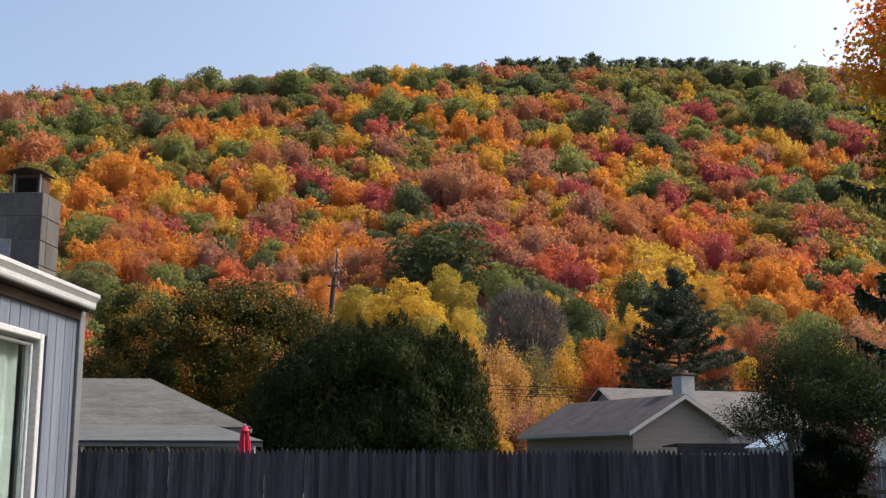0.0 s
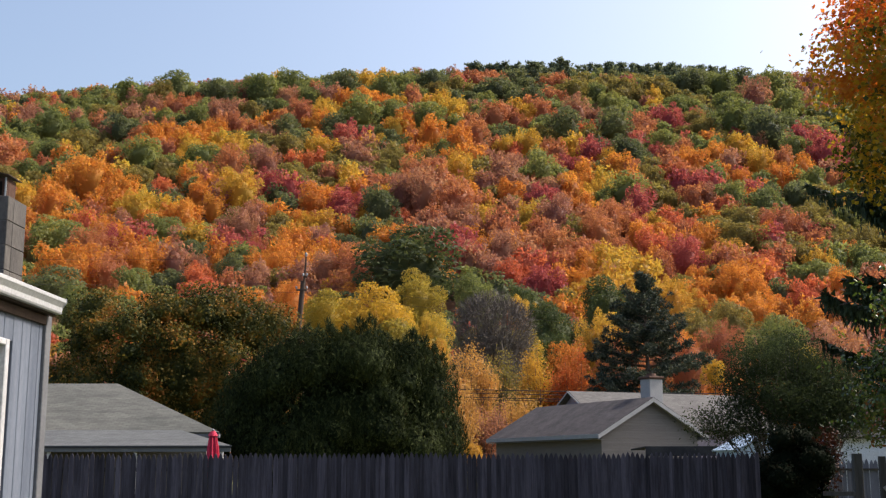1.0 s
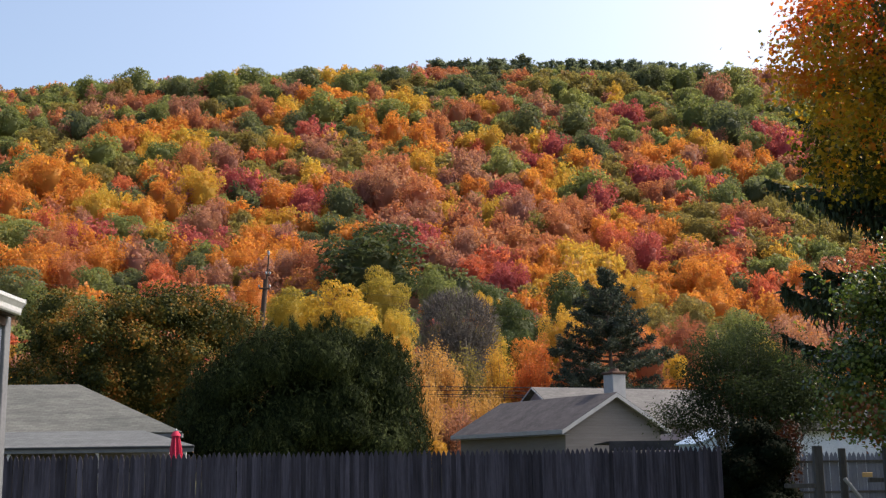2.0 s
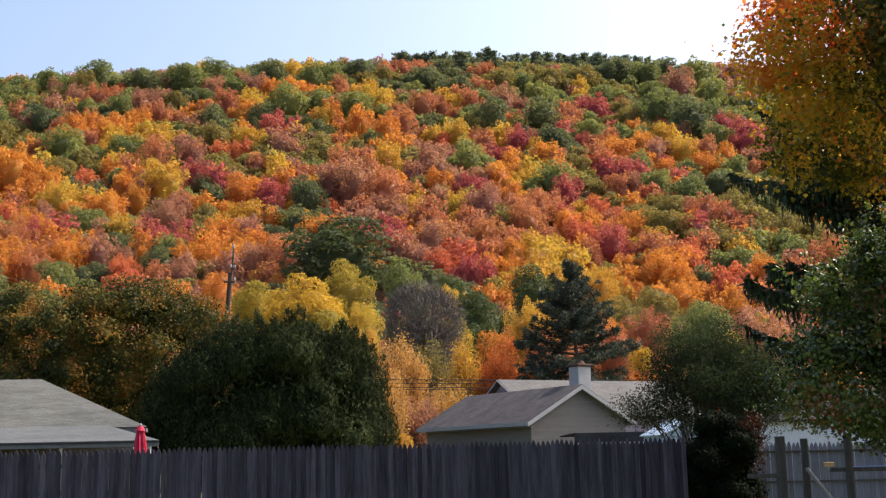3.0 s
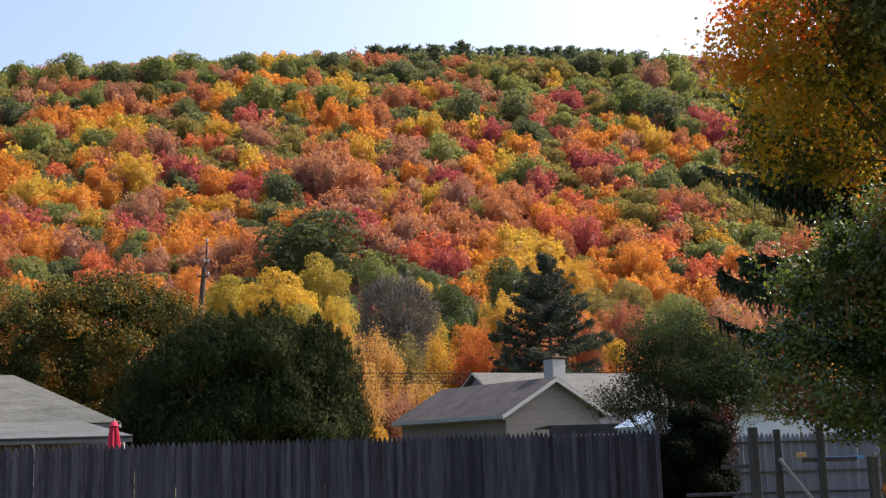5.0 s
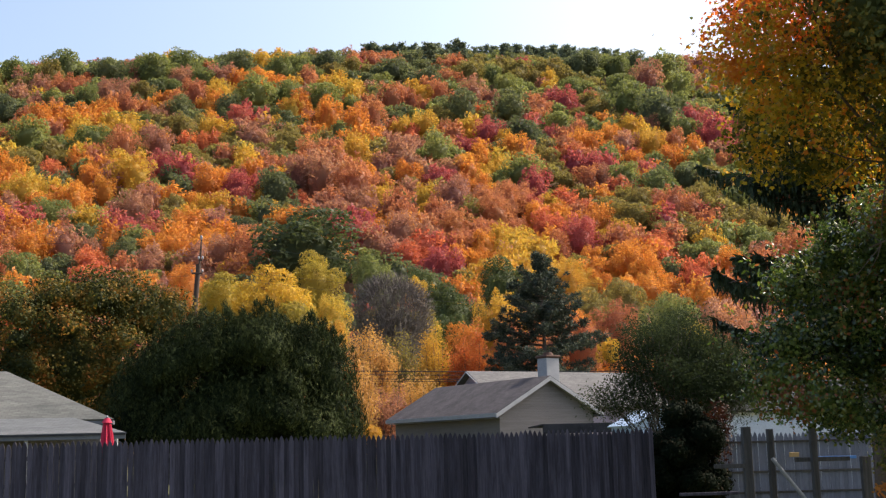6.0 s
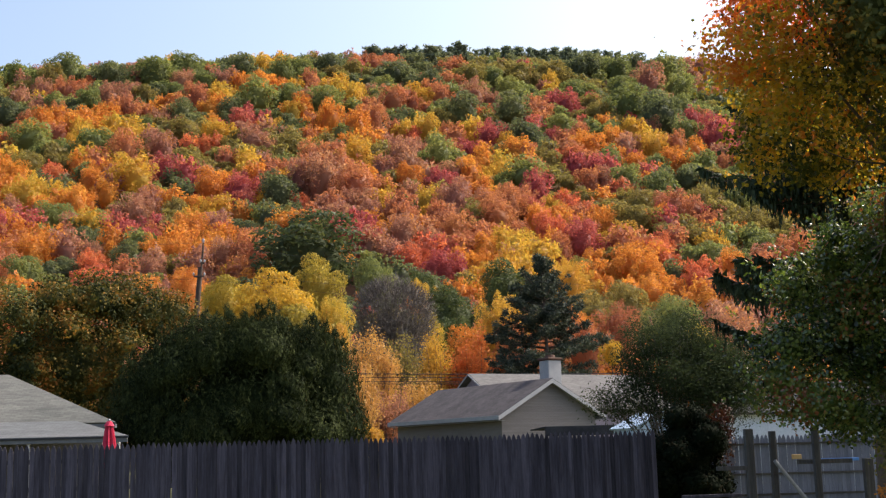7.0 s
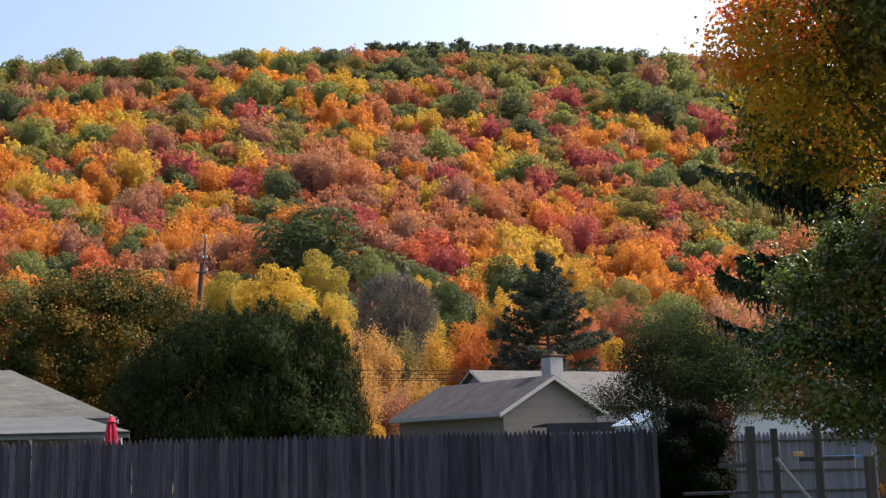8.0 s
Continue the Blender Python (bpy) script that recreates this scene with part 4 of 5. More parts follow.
# ---- the neighbour's hipped house with a porch roof ----
def hip_house():
    h = thing("house", (0, 0, 0), 0, "low neighbouring house with grey hipped shingle roof", "house")
    ez, rz, yb, yr, yf = 2.83, 4.85, 51.0, 46.5, 42.0
    part("wall", boxed(-24, -9.0, 42.76, 50.4, 0, 2.72, 0), M["clapboard"], h)
    part("wall", boxed(-24, -7.3, 42.6, 42.75, 0, 2.72, 0), M["clapboard"], h)
    part("roof", slab([(-25, yf, ez), (-6.75, yf, ez), (-11.5, yr, rz), (-20, yr, rz)], 0.05), M["roof_grey"], h, "weathered grey-brown shingles")
    part("roof", slab([(-6.75, yf, ez), (-8.4, yb, ez), (-11.5, yr, rz)], 0.05), M["roof_grey"], h)
    part("roof", slab([(-8.4, yb, ez), (-25, yb, ez), (-20, yr, rz), (-11.5, yr, rz)], 0.05), M["roof_grey"], h)
    part("fascia", boxed(-25, -6.78, 42.03, 42.06, 2.64, 2.775, 0.003), M["grey_trim"], h)
    part("fascia", boxed(-6.81, -6.78, 42.062, 42.4, 2.64, 2.775, 0.003), M["grey_trim"], h)
    part("soffit", boxed(-24.9, -6.9, 42.08, 42.58, 2.66, 2.68, 0), M["grey_trim"], h)
    p = part("porch_roof", slab([(-25, 39, 2.30), (-5.86, 39, 2.30), (-8.1, 42.0, 2.90), (-25, 42.0, 2.90)], 0.05), M["roof_porch"], h, "pale grey low-slope porch roof")
    part("porch_fascia", boxed(-25, -5.9, 39.03, 39.06, 2.10, 2.235, 0.003), M["grey_trim"], p)
    part("drip_edge", boxed(-25, -5.88, 38.985, 38.997, 2.225, 2.262, 0.001), M["roof_dark"], p)
    for x in (-6.2, -9.0, -11.8, -14.6):
        part("porch_post", boxed(x - 0.05, x + 0.05, 39.10, 39.20, 0, 2.1, 0.005), M["white"], h)


hip_house()


# ---- the cream gabled house ----
def gable_house():
    """Local x across the gable, y back along the ridge."""
    turn = math.degrees(math.atan2(3.91, 8.0))
    h = thing("house", (9.84, 48.0, 0), turn, "cream clapboard house with brown shingle gable roof", "house")
    w, ez, rz, back = 2.75, 2.90, 4.42, 8.9
    s = (rz - ez) / w
    part("roof", slab([(-w, back, ez), (-w, -0.02, ez), (-0.0, -0.02, rz), (-0.0, back, rz)], 0.06), M["roof_brown"], h, "brown shingles")
    part("roof", slab([(w, -0.02, ez), (w, back, ez), (0.002, back, rz), (0.002, -0.02, rz)], 0.06), M["roof_brown"], h)
    # side walls, end walls
    wi = 2.42
    top = rz - s * wi - 0.10
    part("wall", boxed(-wi, wi, 0.28, back - 0.3, 0, top, 0), M["clapboard"], h)
    part("gable_core", prism([(-wi, top + 0.002), (wi, top + 0.002), (0, rz - 0.09)], 'y', 0.285, 0.40), M["clapboard"], h)
    z = 1.2
    while z < rz - 0.16:
        z1 = min(z + 0.098, rz - 0.14)
        half = min(wi, (rz - 0.10 - z1) / s)
        half0 = min(wi, (rz - 0.10 - z) / s)
        bm = bmesh.new()
        v = [bm.verts.new(q) for q in ((-half0, 0.255, z), (half0, 0.255, z), (half, 0.272, z1), (-half, 0.272, z1), (-half0, 0.28, z), (half0, 0.28, z), (half, 0.28, z1), (-half, 0.28, z1))]
        for q in ((0, 1, 2, 3), (4, 7, 6, 5), (0, 4, 5, 1), (1, 5, 6, 2), (2, 6, 7, 3), (3, 7, 4, 0)):
            bm.faces.new([v[i] for i in q])
        part("clapboard", bm, M["clapboard"], h)
        z += 0.103
    # rake boards and eave fascia
    for sg in (-1, 1):
        o = [(sg * (w + 0.02), ez - 0.03), (0, rz - 0.03), (0, rz - 0.20), (sg * (w + 0.02), ez - 0.20)]
        part("rake_board", prism(o, 'y', -0.045, -0.012), M["aged_white"], h, "white rake board")
        o2 = [(sg * w, ez - 0.10), (0, rz - 0.10), (0, rz - 0.12), (sg * w, ez - 0.12)]
        part("soffit", prism(o2, 'y', -0.011, 0.27), M["aged_white"], h)
    for a, b in ((-w - 0.04, -w - 0.005), (w + 0.005, w + 0.04)):
        part("fascia", boxed(a, b, -0.02, back, ez - 0.17, ez - 0.005, 0.004), M["aged_white"], h, "white eave fascia")
    part("eave_soffit", boxed(-w, -wi - 0.005, 0.0, back, ez - 0.21, ez - 0.20, 0), M["aged_white"], h)
    part("eave_soffit", boxed(wi + 0.005, w, 0.0, back, ez - 0.21, ez - 0.20, 0), M["aged_white"], h)
    # chimney on the right slope
    c = part("chimney", boxed(0.62, 1.30, 1.0, 1.66, 3.2, 5.25, 0.02), M["aged_white"], h, "white painted block chimney with brown clay cap")
    part("chimney_cap", boxed(0.56, 1.36, 0.94, 1.72, 5.252, 5.36, 0.03), M["clay"], c)
    bm = bmesh.new()
    bmesh.ops.create_cone(bm, cap_ends=True, segments=14, radius1=0.25, radius2=0.18, depth=0.14, matrix=pose(0.96, 1.33, 5.43))
    part("flue_pot", bm, M["clay"], c)


gable_house()


def back_house():
    h = thing("house", (8.15, 61.5, 0), 22, "house behind with pale grey roof and mauve gable", "house")
    L, w, rz, ez = 11.0, 3.6, 5.55, 3.5
    part("wall", boxed(0.3, L - 0.3, -w + 0.4, w - 0.4, 0, ez - 0.05, 0), M["mauve"], h)
    part("gable_wall", prism([(-w + 0.4, ez - 0.046), (w - 0.4, ez - 0.046), (0, rz - 0.18)], 'x', 0.3, 0.5), M["mauve"], h)
    part("gable_wall", prism([(-w + 0.4, ez - 0.046), (w - 0.4, ez - 0.046), (0, rz - 0.18)], 'x', L - 0.5, L - 0.3), M["mauve"], h)
    part("roof", slab([(0, -w, ez), (L, -w, ez), (L, 0, rz), (0, 0, rz)], 0.08), M["roof_pale"], h, "sunlit pale grey shingles")
    part("roof", slab([(L, w, ez), (0, w, ez), (0, 0.002, rz), (L, 0.002, rz)], 0.08), M["roof_pale"], h)
    for sg in (-1, 1):
        o = [(sg * (w + 0.02), ez - 0.03), (0, rz - 0.03), (0, rz - 0.10), (sg * (w + 0.02), ez - 0.10)]
        part("rake_board", prism(o, 'x', -0.05, -0.012), M["aged_white"], h)


back_house()


def shed_roof():
    h = thing("carport", (11.2, 43.5, 0), 1, "low flat dark roofed carport beside the fence", "carport")
    part("roof", slab([(-2.9, -1.2, 2.32), (2.4, -1.2, 2.32), (2.4, 1.4, 2.27), (-2.9, 1.4, 2.27)], 0.05), M["roof_dark"], h)
    part("fascia", boxed(-2.9, 2.4, -1.24, -1.202, 1.98, 2.33, 0.01), M["roof_dark"], h)
    for x in (-2.1, 1.7):
        for y in (-1.0, 1.2):
            part("post", boxed(x - 0.05, x + 0.05, y - 0.05, y + 0.05, 0, 2.1, 0.005), M["post"], h)


shed_roof()


def white_garage():
    h = thing("garage", (16.0, 36.0, 0), -14, "white painted garage behind the board fence", "garage")
    part("wall", boxed(-3.2, 3.2, -1.5, 2.5, 0, 2.46, 0.01), M["bright_white"], h)
    part("gable_wall", prism([(-1.5, 2.462), (2.5, 2.462), (0.5, 3.3)], 'x', -3.15, 3.15), M["bright_white"], h)
    part("roof", slab([(-3.4, -1.75, 2.45), (3.4, -1.75, 2.45), (3.4, 0.5, 3.42), (-3.4, 0.5, 3.42)], 0.06), M["roof_dark"], h)
    part("roof", slab([(3.4, 2.75, 2.45), (-3.4, 2.75, 2.45), (-3.4, 0.502, 3.42), (3.4, 0.502, 3.42)], 0.06), M["roof_dark"], h)
    part("door", boxed(-2.6, -0.2, -1.53, -1.503, 0.02, 2.05, 0.004), M["bright_white"], h)


white_garage()


# ---- closed garden umbrella ----
def umbrella():
    u = thing("garden_umbrella", (-4.22, 25.4, 0), 0, "closed red canvas garden umbrella standing behind the fence", "umbrella")
    part("pole", tri_mesh("pole", *tube([(0, 0, 0.05), (0, 0, 1.2), (0, 0, 2.26)], [0.02, 0.02, 0.015], 8)), M["metal"], u)
    bm = bmesh.new()
    rings, seg = [(0.02, 2.30), (0.055, 2.24), (0.075, 2.14), (0.098, 1.95), (0.116, 1.72), (0.125, 1.5), (0.08, 1.35)], 48
    grid = []
    for r, z in rings:
        grid.append([bm.verts.new((r * (1 + 0.30 * math.cos(8 * 2 * math.pi * j / seg)) * math.cos(2 * math.pi * j / seg) + 0.03 * (2.3 - z), r * (1 + 0.30 * math.cos(8 * 2 * math.pi * j / seg)) * math.sin(2 * math.pi * j / seg), z)) for j in range(seg)])
    for a, b in zip(grid, grid[1:]):
        for j in range(seg):
            bm.faces.new((a[j], b[j], b[(j + 1) % seg], a[(j + 1) % seg]))
    bm.faces.new(grid[0])
    part("canopy", bm, M["umbrella"], u, "folded red canvas")
    bm = bmesh.new()
    bmesh.ops.create_cone(bm, cap_ends=True, segments=20, radius1=0.11, radius2=0.05, depth=0.1, matrix=pose(0, 0, 2.27))
    part("vent", bm, M["umbrella"], u)
    bm = bmesh.new()
    bmesh.ops.create_uvsphere(bm, u_segments=10, v_segments=6, radius=0.028, matrix=pose(0, 0, 2.345))
    part("finial", bm, M["metal"], u)
    part("base", boxed(-0.25, 0.25, -0.25, 0.25, 0, 0.08, 0.02), M["post"], u)


umbrella()


# ---- utility pole and wires ----
def utility_pole():
    p = thing("utility_pole", (-6.55, 62, 0), 0, "leaning brown wooden utility pole with insulators", "utility pole")
    lean = lambda z: (0.072 * z - 0.07, 0, z)
    part("shaft", tri_mesh("shaft", *tube([lean(z) for z in (0, 4, 8, 11.4)], [0.19, 0.17, 0.15, 0.13], 10)), M["pole"], p)
    x, _, _ = lean(11.4)
    part("pin", tri_mesh("pin", *tube([(x + 0.02, 0, 11.1), (x + 0.12, 0, 12.3), (x + 0.13, 0, 12.75)], [0.05, 0.05, 0.04], 8)), M["pole"], p)
    part("insulator", tri_mesh("insulator", *tube([(x + 0.13, 0, 12.72), (x + 0.13, 0, 12.80), (x + 0.13, 0, 12.9), (x + 0.13, 0, 12.95)], [0.04, 0.07, 0.065, 0.03], 10)), M["metal"], p)
    for z, a, b in ((11.6, 0.0, 0.2), (10.9, -0.3, 0.25)):
        xx = lean(z)[0]
        part("bracket", boxed(xx + a, xx + b, -0.18, -0.12, z - 0.05, z + 0.05, 0.01), M["pole"], p)
        for e in (a, b):
            part("insulator", tri_mesh("insulator", *tube([(xx + e, -0.15, z + 0.05), (xx + e, -0.15, z + 0.1), (xx + e, -0.15, z + 0.18), (xx + e, -0.15, z + 0.21)], [0.03, 0.055, 0.05, 0.02], 8)), M["metal"], p)


utility_pole()


def wire(a, b, sag, label, r=0.006):
    pts = []
    for i in range(25):
        t = i / 24
        pts.append((a[0] + (b[0] - a[0]) * t, a[1] + (b[1] - a[1]) * t, a[2] + (b[2] - a[2]) * t - 4 * sag * t * (1 - t)))
    ob = part("overhead_wire", tri_mesh("overhead_wire", *tube(pts, [r] * 25, 5)), M["wire"], None)
    tagged(ob, label, "wire", "overhead wires")


for _z, _sag in ((10.8, 0.5), (11.3, 0.5), (12.7, 0.6)):
    wire((-5.8, 62, _z), (34, 78, _z - 1.0), _sag, "thin dark overhead wire strung from the pole")
    wire((-5.8, 62, _z), (-48, 58, _z + 0.4), _sag, "thin dark overhead wire strung from the pole")
for _z, _r in ((6.15, 0.024), (5.95, 0.02), (5.72, 0.02), (5.60, 0.016)):
    wire((-14, 66, _z + 0.35), (30, 66, _z - 0.5), 0.25, "dark overhead cable passing behind the cream house", _r)


# ---- picket fence ----
def picket_mesh(top, w, t, rng):
    """A pointed board."""
    k = 0.115
    x = rng.uniform(-0.003, 0.003)
    return prism([(-w / 2, 0.04), (w / 2, 0.04), (w / 2, top - k), (w * 0.27, top - k * 0.36), (x, top), (-w * 0.27, top - k * 0.36), (-w / 2, top - k)], 'y', -t / 2, t / 2)


def finish(bm, name, mat):
    me = bpy.data.meshes.new(name)
    bm.to_mesh(me)
    bm.free()
    me.materials.append(mat)
    return me


def long_fence():
    rng = np.random.default_rng(3)
    f = thing("fence", (0, 23.7, 0), 0, "weathered dark grey wooden picket privacy fence", "fence")
    meshes = [finish(picket_mesh(1.83 + d, 0.0958 + e, 0.018, rng), "picket", M["picket"]) for d, e in ((0, 0), (0.012, 0.001), (-0.01, -0.001), (0.02, 0), (-0.02, 0.001), (0.005, -0.002))]
    x = 6.90
    while x > -13:
        loose = x < -2.5
        ob = part("picket", meshes[int(rng.integers(len(meshes)))], None, f)
        ob.matrix_basis = pose(x, rng.uniform(-0.004, 0.004), rng.uniform(-0.012, 0.012), rng.uniform(-0.25, 0.25), rng.uniform(-0.2, 0.2) if loose else rng.uniform(-0.08, 0.08), rng.uniform(-2, 2))
        x -= 0.0958 + (0.001 if loose else 0) + (0.013 if loose and rng.random() < 0.28 else 0)
    for x in np.arange(-13.0, 6.9, 2.44):
        part("post", boxed(x - 0.045, x + 0.045, 0.055, 0.145, 0, 1.66, 0.006), M["post"], f)
    for z in (0.35, 1.0, 1.52):
        part("rail", boxed(-13, 6.92, 0.014, 0.052, z - 0.04, z + 0.04, 0.004), M["post"], f)


long_fence()


def pale_fence():
    """The pale board fence behind the pen."""
    rng = np.random.default_rng(8)
    f = thing("fence", (8.3, 25.2, 0), -3, "pale grey weathered picket fence in open shade", "fence")
    meshes = [finish(picket_mesh(1.70 + d, 0.092, 0.018, rng), "picket", M["pale_picket"]) for d in (0, 0.015, -0.012)]
    x = 0.0
    while x < 9:
        ob = part("picket", meshes[int(rng.integers(3))], None, f)
        ob.matrix_basis = pose(x, 0, rng.uniform(-0.02, 0.02), 0, rng.uniform(-0.4, 0.4), rng.uniform(-1, 1))
        x += 0.0975
    for z in (0.42, 0.86, 1.50):
        part("rail", boxed(-0.05, 9, -0.05, -0.012, z - 0.022, z + 0.022, 0.004), M["post"], f)
    tg = thing("plate", (10.43, 24.95, 1.21), -3, "small yellow plate fixed on the rail", "plate")
    part("sheet", boxed(-0.11, 0.11, -0.045, -0.030, -0.05, 0.05, 0.006), M["tag"], tg)
    bl = thing("hose", (11.4, 24.93, 1.13), -3, "blue plastic strip hung along the fence", "strip")
    part("strip", boxed(-0.5, 0.42, -0.05, -0.035, -0.035, 0.03, 0.006), M["blue"], bl)


pale_fence()


def pen():
    """Posts with a mid rail and a diagonal brace."""
    g = thing("pen_frame", (0, 0, 0), 0, "rough grey timber pen with posts and leaning brace", "pen")
    for x, y, z, w in ((8.28, 22.0, 1.79, 0.085), (8.75, 22.0, 1.74, 0.06), (9.17, 21.0, 1.80, 0.06), (9.95, 20.6, 1.2, 0.09)):
        part("post", boxed(x - w, x + w, y - 0.05, y + 0.05, 0, z, 0.01), M["post"], g)
    part("rail", boxed(7.6, 8.19, 21.93, 21.98, 1.02, 1.10, 0.006), M["post"], g)
    part("rail", boxed(8.84, 9.9, 21.09, 21.13, 1.12, 1.20, 0.006), M["post"], g)
    part("brace", tri_mesh("brace", *tube([(8.33, 20.9, 1.20), (8.62, 20.9, 0.82), (9.25, 20.9, 0.02)], [0.035, 0.035, 0.035], 8)), M["metal"], g, "pale leaning metal brace")
    part("board", boxed(7.1, 8.3, 22.6, 22.64, 0.50, 0.56, 0.004), M["picket"], g)


pen()


def blue_stand_in():
    # Shed form made up for pale blue glimpses of something unidentified.
    h = thing("shed_stand_in", (10.2, 35.2, 0), 12, "pale blue shed-shaped stand-in behind the feathery shrub", "shed")
    part("wall", boxed(-0.9, 0.9, -0.7, 0.7, 0, 2.1, 0.01), M["pale_blue"], h)
    part("gable_wall", prism([(-0.9, 2.102), (0.9, 2.102), (0, 2.5)], 'y', -0.68, 0.68), M["pale_blue"], h)
    for sg in (-1, 1):
        c = [(sg * 1.0, -0.8, 2.07), (sg * 1.0, 0.8, 2.07), (sg * 0.001, 0.8, 2.55), (sg * 0.001, -0.8, 2.55)]
        part("roof", slab(c if sg > 0 else [c[1], c[0], c[3], c[2]], 0.04), M["pale_blue"], h)
    part("door", boxed(-0.4, 0.4, -0.725, -0.702, 0.05, 1.85, 0.005), M["white"], h)


blue_stand_in()


# ---- trees and shrubs near the houses ----
def tree(name, where, label, category, crown, crown_mat, wood, wood_mat=None, crown_name="crown", extra=()):
    t = thing(name, where, 0, label, category)
    if wood:
        part("trunk", tri_mesh("trunk", *joined(wood)), wood_mat or M["bark"], t)
    if crown is not None:
        part(crown_name, tri_mesh(crown_name, *crown), crown_mat, t)
    for nm, data, mat, lab in extra:
        part(nm, tri_mesh(nm, *data), mat, t, lab)
    return t


def heap(rng, n, centre, radii, size, low=-0.2, inner=0.78):
    """Lobes spread over an ellipsoid."""
    out = [(*centre, *(inner * q for q in radii))]
    for _ in range(n):
        d = unit(rng, 1)[0]
        d[2] = abs(d[2]) if d[2] < low else d[2]
        q = rng.uniform(*size)
        out.append((*(c + 0.78 * r * e for c, r, e in zip(centre, radii, d)), q, q, q * 0.85))
    return out


def build_yew():
    rng = np.random.default_rng(21)
    lobes = heap(rng, 60, (0, 0, 3.1), (4.9, 3.0, 3.9), (0.5, 1.15), -0.7, 0.76)
    lobes += [(-3.4, -0.2, 2.9, 1.7, 1.4, 1.6), (3.5, -0.2, 2.4, 1.3, 1.3, 2.2), (3.3, -0.1, 4.3, 1.2, 1.2, 1.3), (0.9, -0.6, 5.7, 1.4, 1.2, 1.1), (-1.3, -0.4, 5.7, 1.4, 1.2, 1.15), (2.7, 0, 5.2, 1.3, 1.1, 1.3), (-3.5, 0, 4.3, 1.3, 1.2, 1.1)]
    Q, E = crown_points(rng, lobes, 260, -0.1, (0.95, 1.05))
    shoots = [(*q, 0.17, 0.17, rng.uniform(0.3, 0.8)) for q in Q]
    P, D = crown_points(rng, lobes + shoots, 40000, -0.8, (0.85, 1.2))
    A = D * 0.7 + np.array((0, 0, 0.9)) + unit(rng, len(P)) * 0.35
    tufts = leaves(rng, P, D + unit(rng, len(P)) * 0.6, A, rng.uniform(0.10, 0.27, len(P)), TUFT)
    cards = leafy(rng, lobes, 40000, 0.13, LEAF_STREAK, core=0.66, low=-0.8, up=0.7)
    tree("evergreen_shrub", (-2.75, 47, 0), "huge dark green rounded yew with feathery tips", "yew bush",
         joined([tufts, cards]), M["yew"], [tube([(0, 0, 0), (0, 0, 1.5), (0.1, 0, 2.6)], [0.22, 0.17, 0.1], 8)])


build_yew()


def build_left_maple():
    rng = np.random.default_rng(22)
    wood, ends = limbs(rng, (0, 0, 0), (0.05, 0, 1), 3.2, 0.26, 3, 0.7)
    lobes = heap(rng, 64, (0.3, 0, 5.9), (6.6, 3.8, 4.3), (0.5, 1.25), -0.8)
    lobes += [(-4.0, -0.5, 4.2, 1.8, 1.6, 1.6), (3.1, -0.5, 3.8, 2.0, 1.6, 1.8), (5.3, 0, 6.1, 1.5, 1.4, 1.4), (4.2, 0, 8.0, 1.7, 1.5, 1.5), (1.8, 0, 8.9, 1.8, 1.6, 1.4), (5.6, 0, 4.2, 1.3, 1.3, 1.4), (5.3, 0, 8.2, 1.3, 1.2, 1.2), (3.2, 0, 9.1, 1.5, 1.3, 1.1), (-3.2, 0, 9.0, 1.6, 1.3, 1.1)]
    crown = leafy(rng, lobes, 56000, 0.13, LEAF_CARD, -0.8, 0.55, 1.4, shell=(0.5, 1.15))
    tree("maple_tree", (-11.9, 56.5, 0), "broad maple turning from green to brown orange", "maple tree", crown, M["mixed"], wood)


build_left_maple()


def round_tree(name, x, y, top, r, mat, label, category, seed, n=3500, leaf=0.3, upright=1.0, wide=1.0):
    """A broadleaf tree with a lobed crown whose top is at the height given above its foot."""
    rng = np.random.default_rng(seed)
    zc = top - r * upright
    lobes = heap(rng, 42, (0, 0, zc), (r * wide, r * 0.9, r * upright), (0.14 * r, 0.32 * r), -0.5, 0.72)
    wood = [tube([(0, 0, -0.5), (0.05, 0, zc * 0.5), (0, 0.05, zc)], [0.05 * r + 0.06, 0.04 * r + 0.04, 0.02 * r], 7)]
    tree(name, (x, y, height(x, y)), label, category, leafy(rng, lobes, 3 * n, 0.62 * leaf, LEAF_STREAK, -0.6, 0.74, 1.5, 6, 4, 0.6, (0.65, 1.15)), mat, wood)


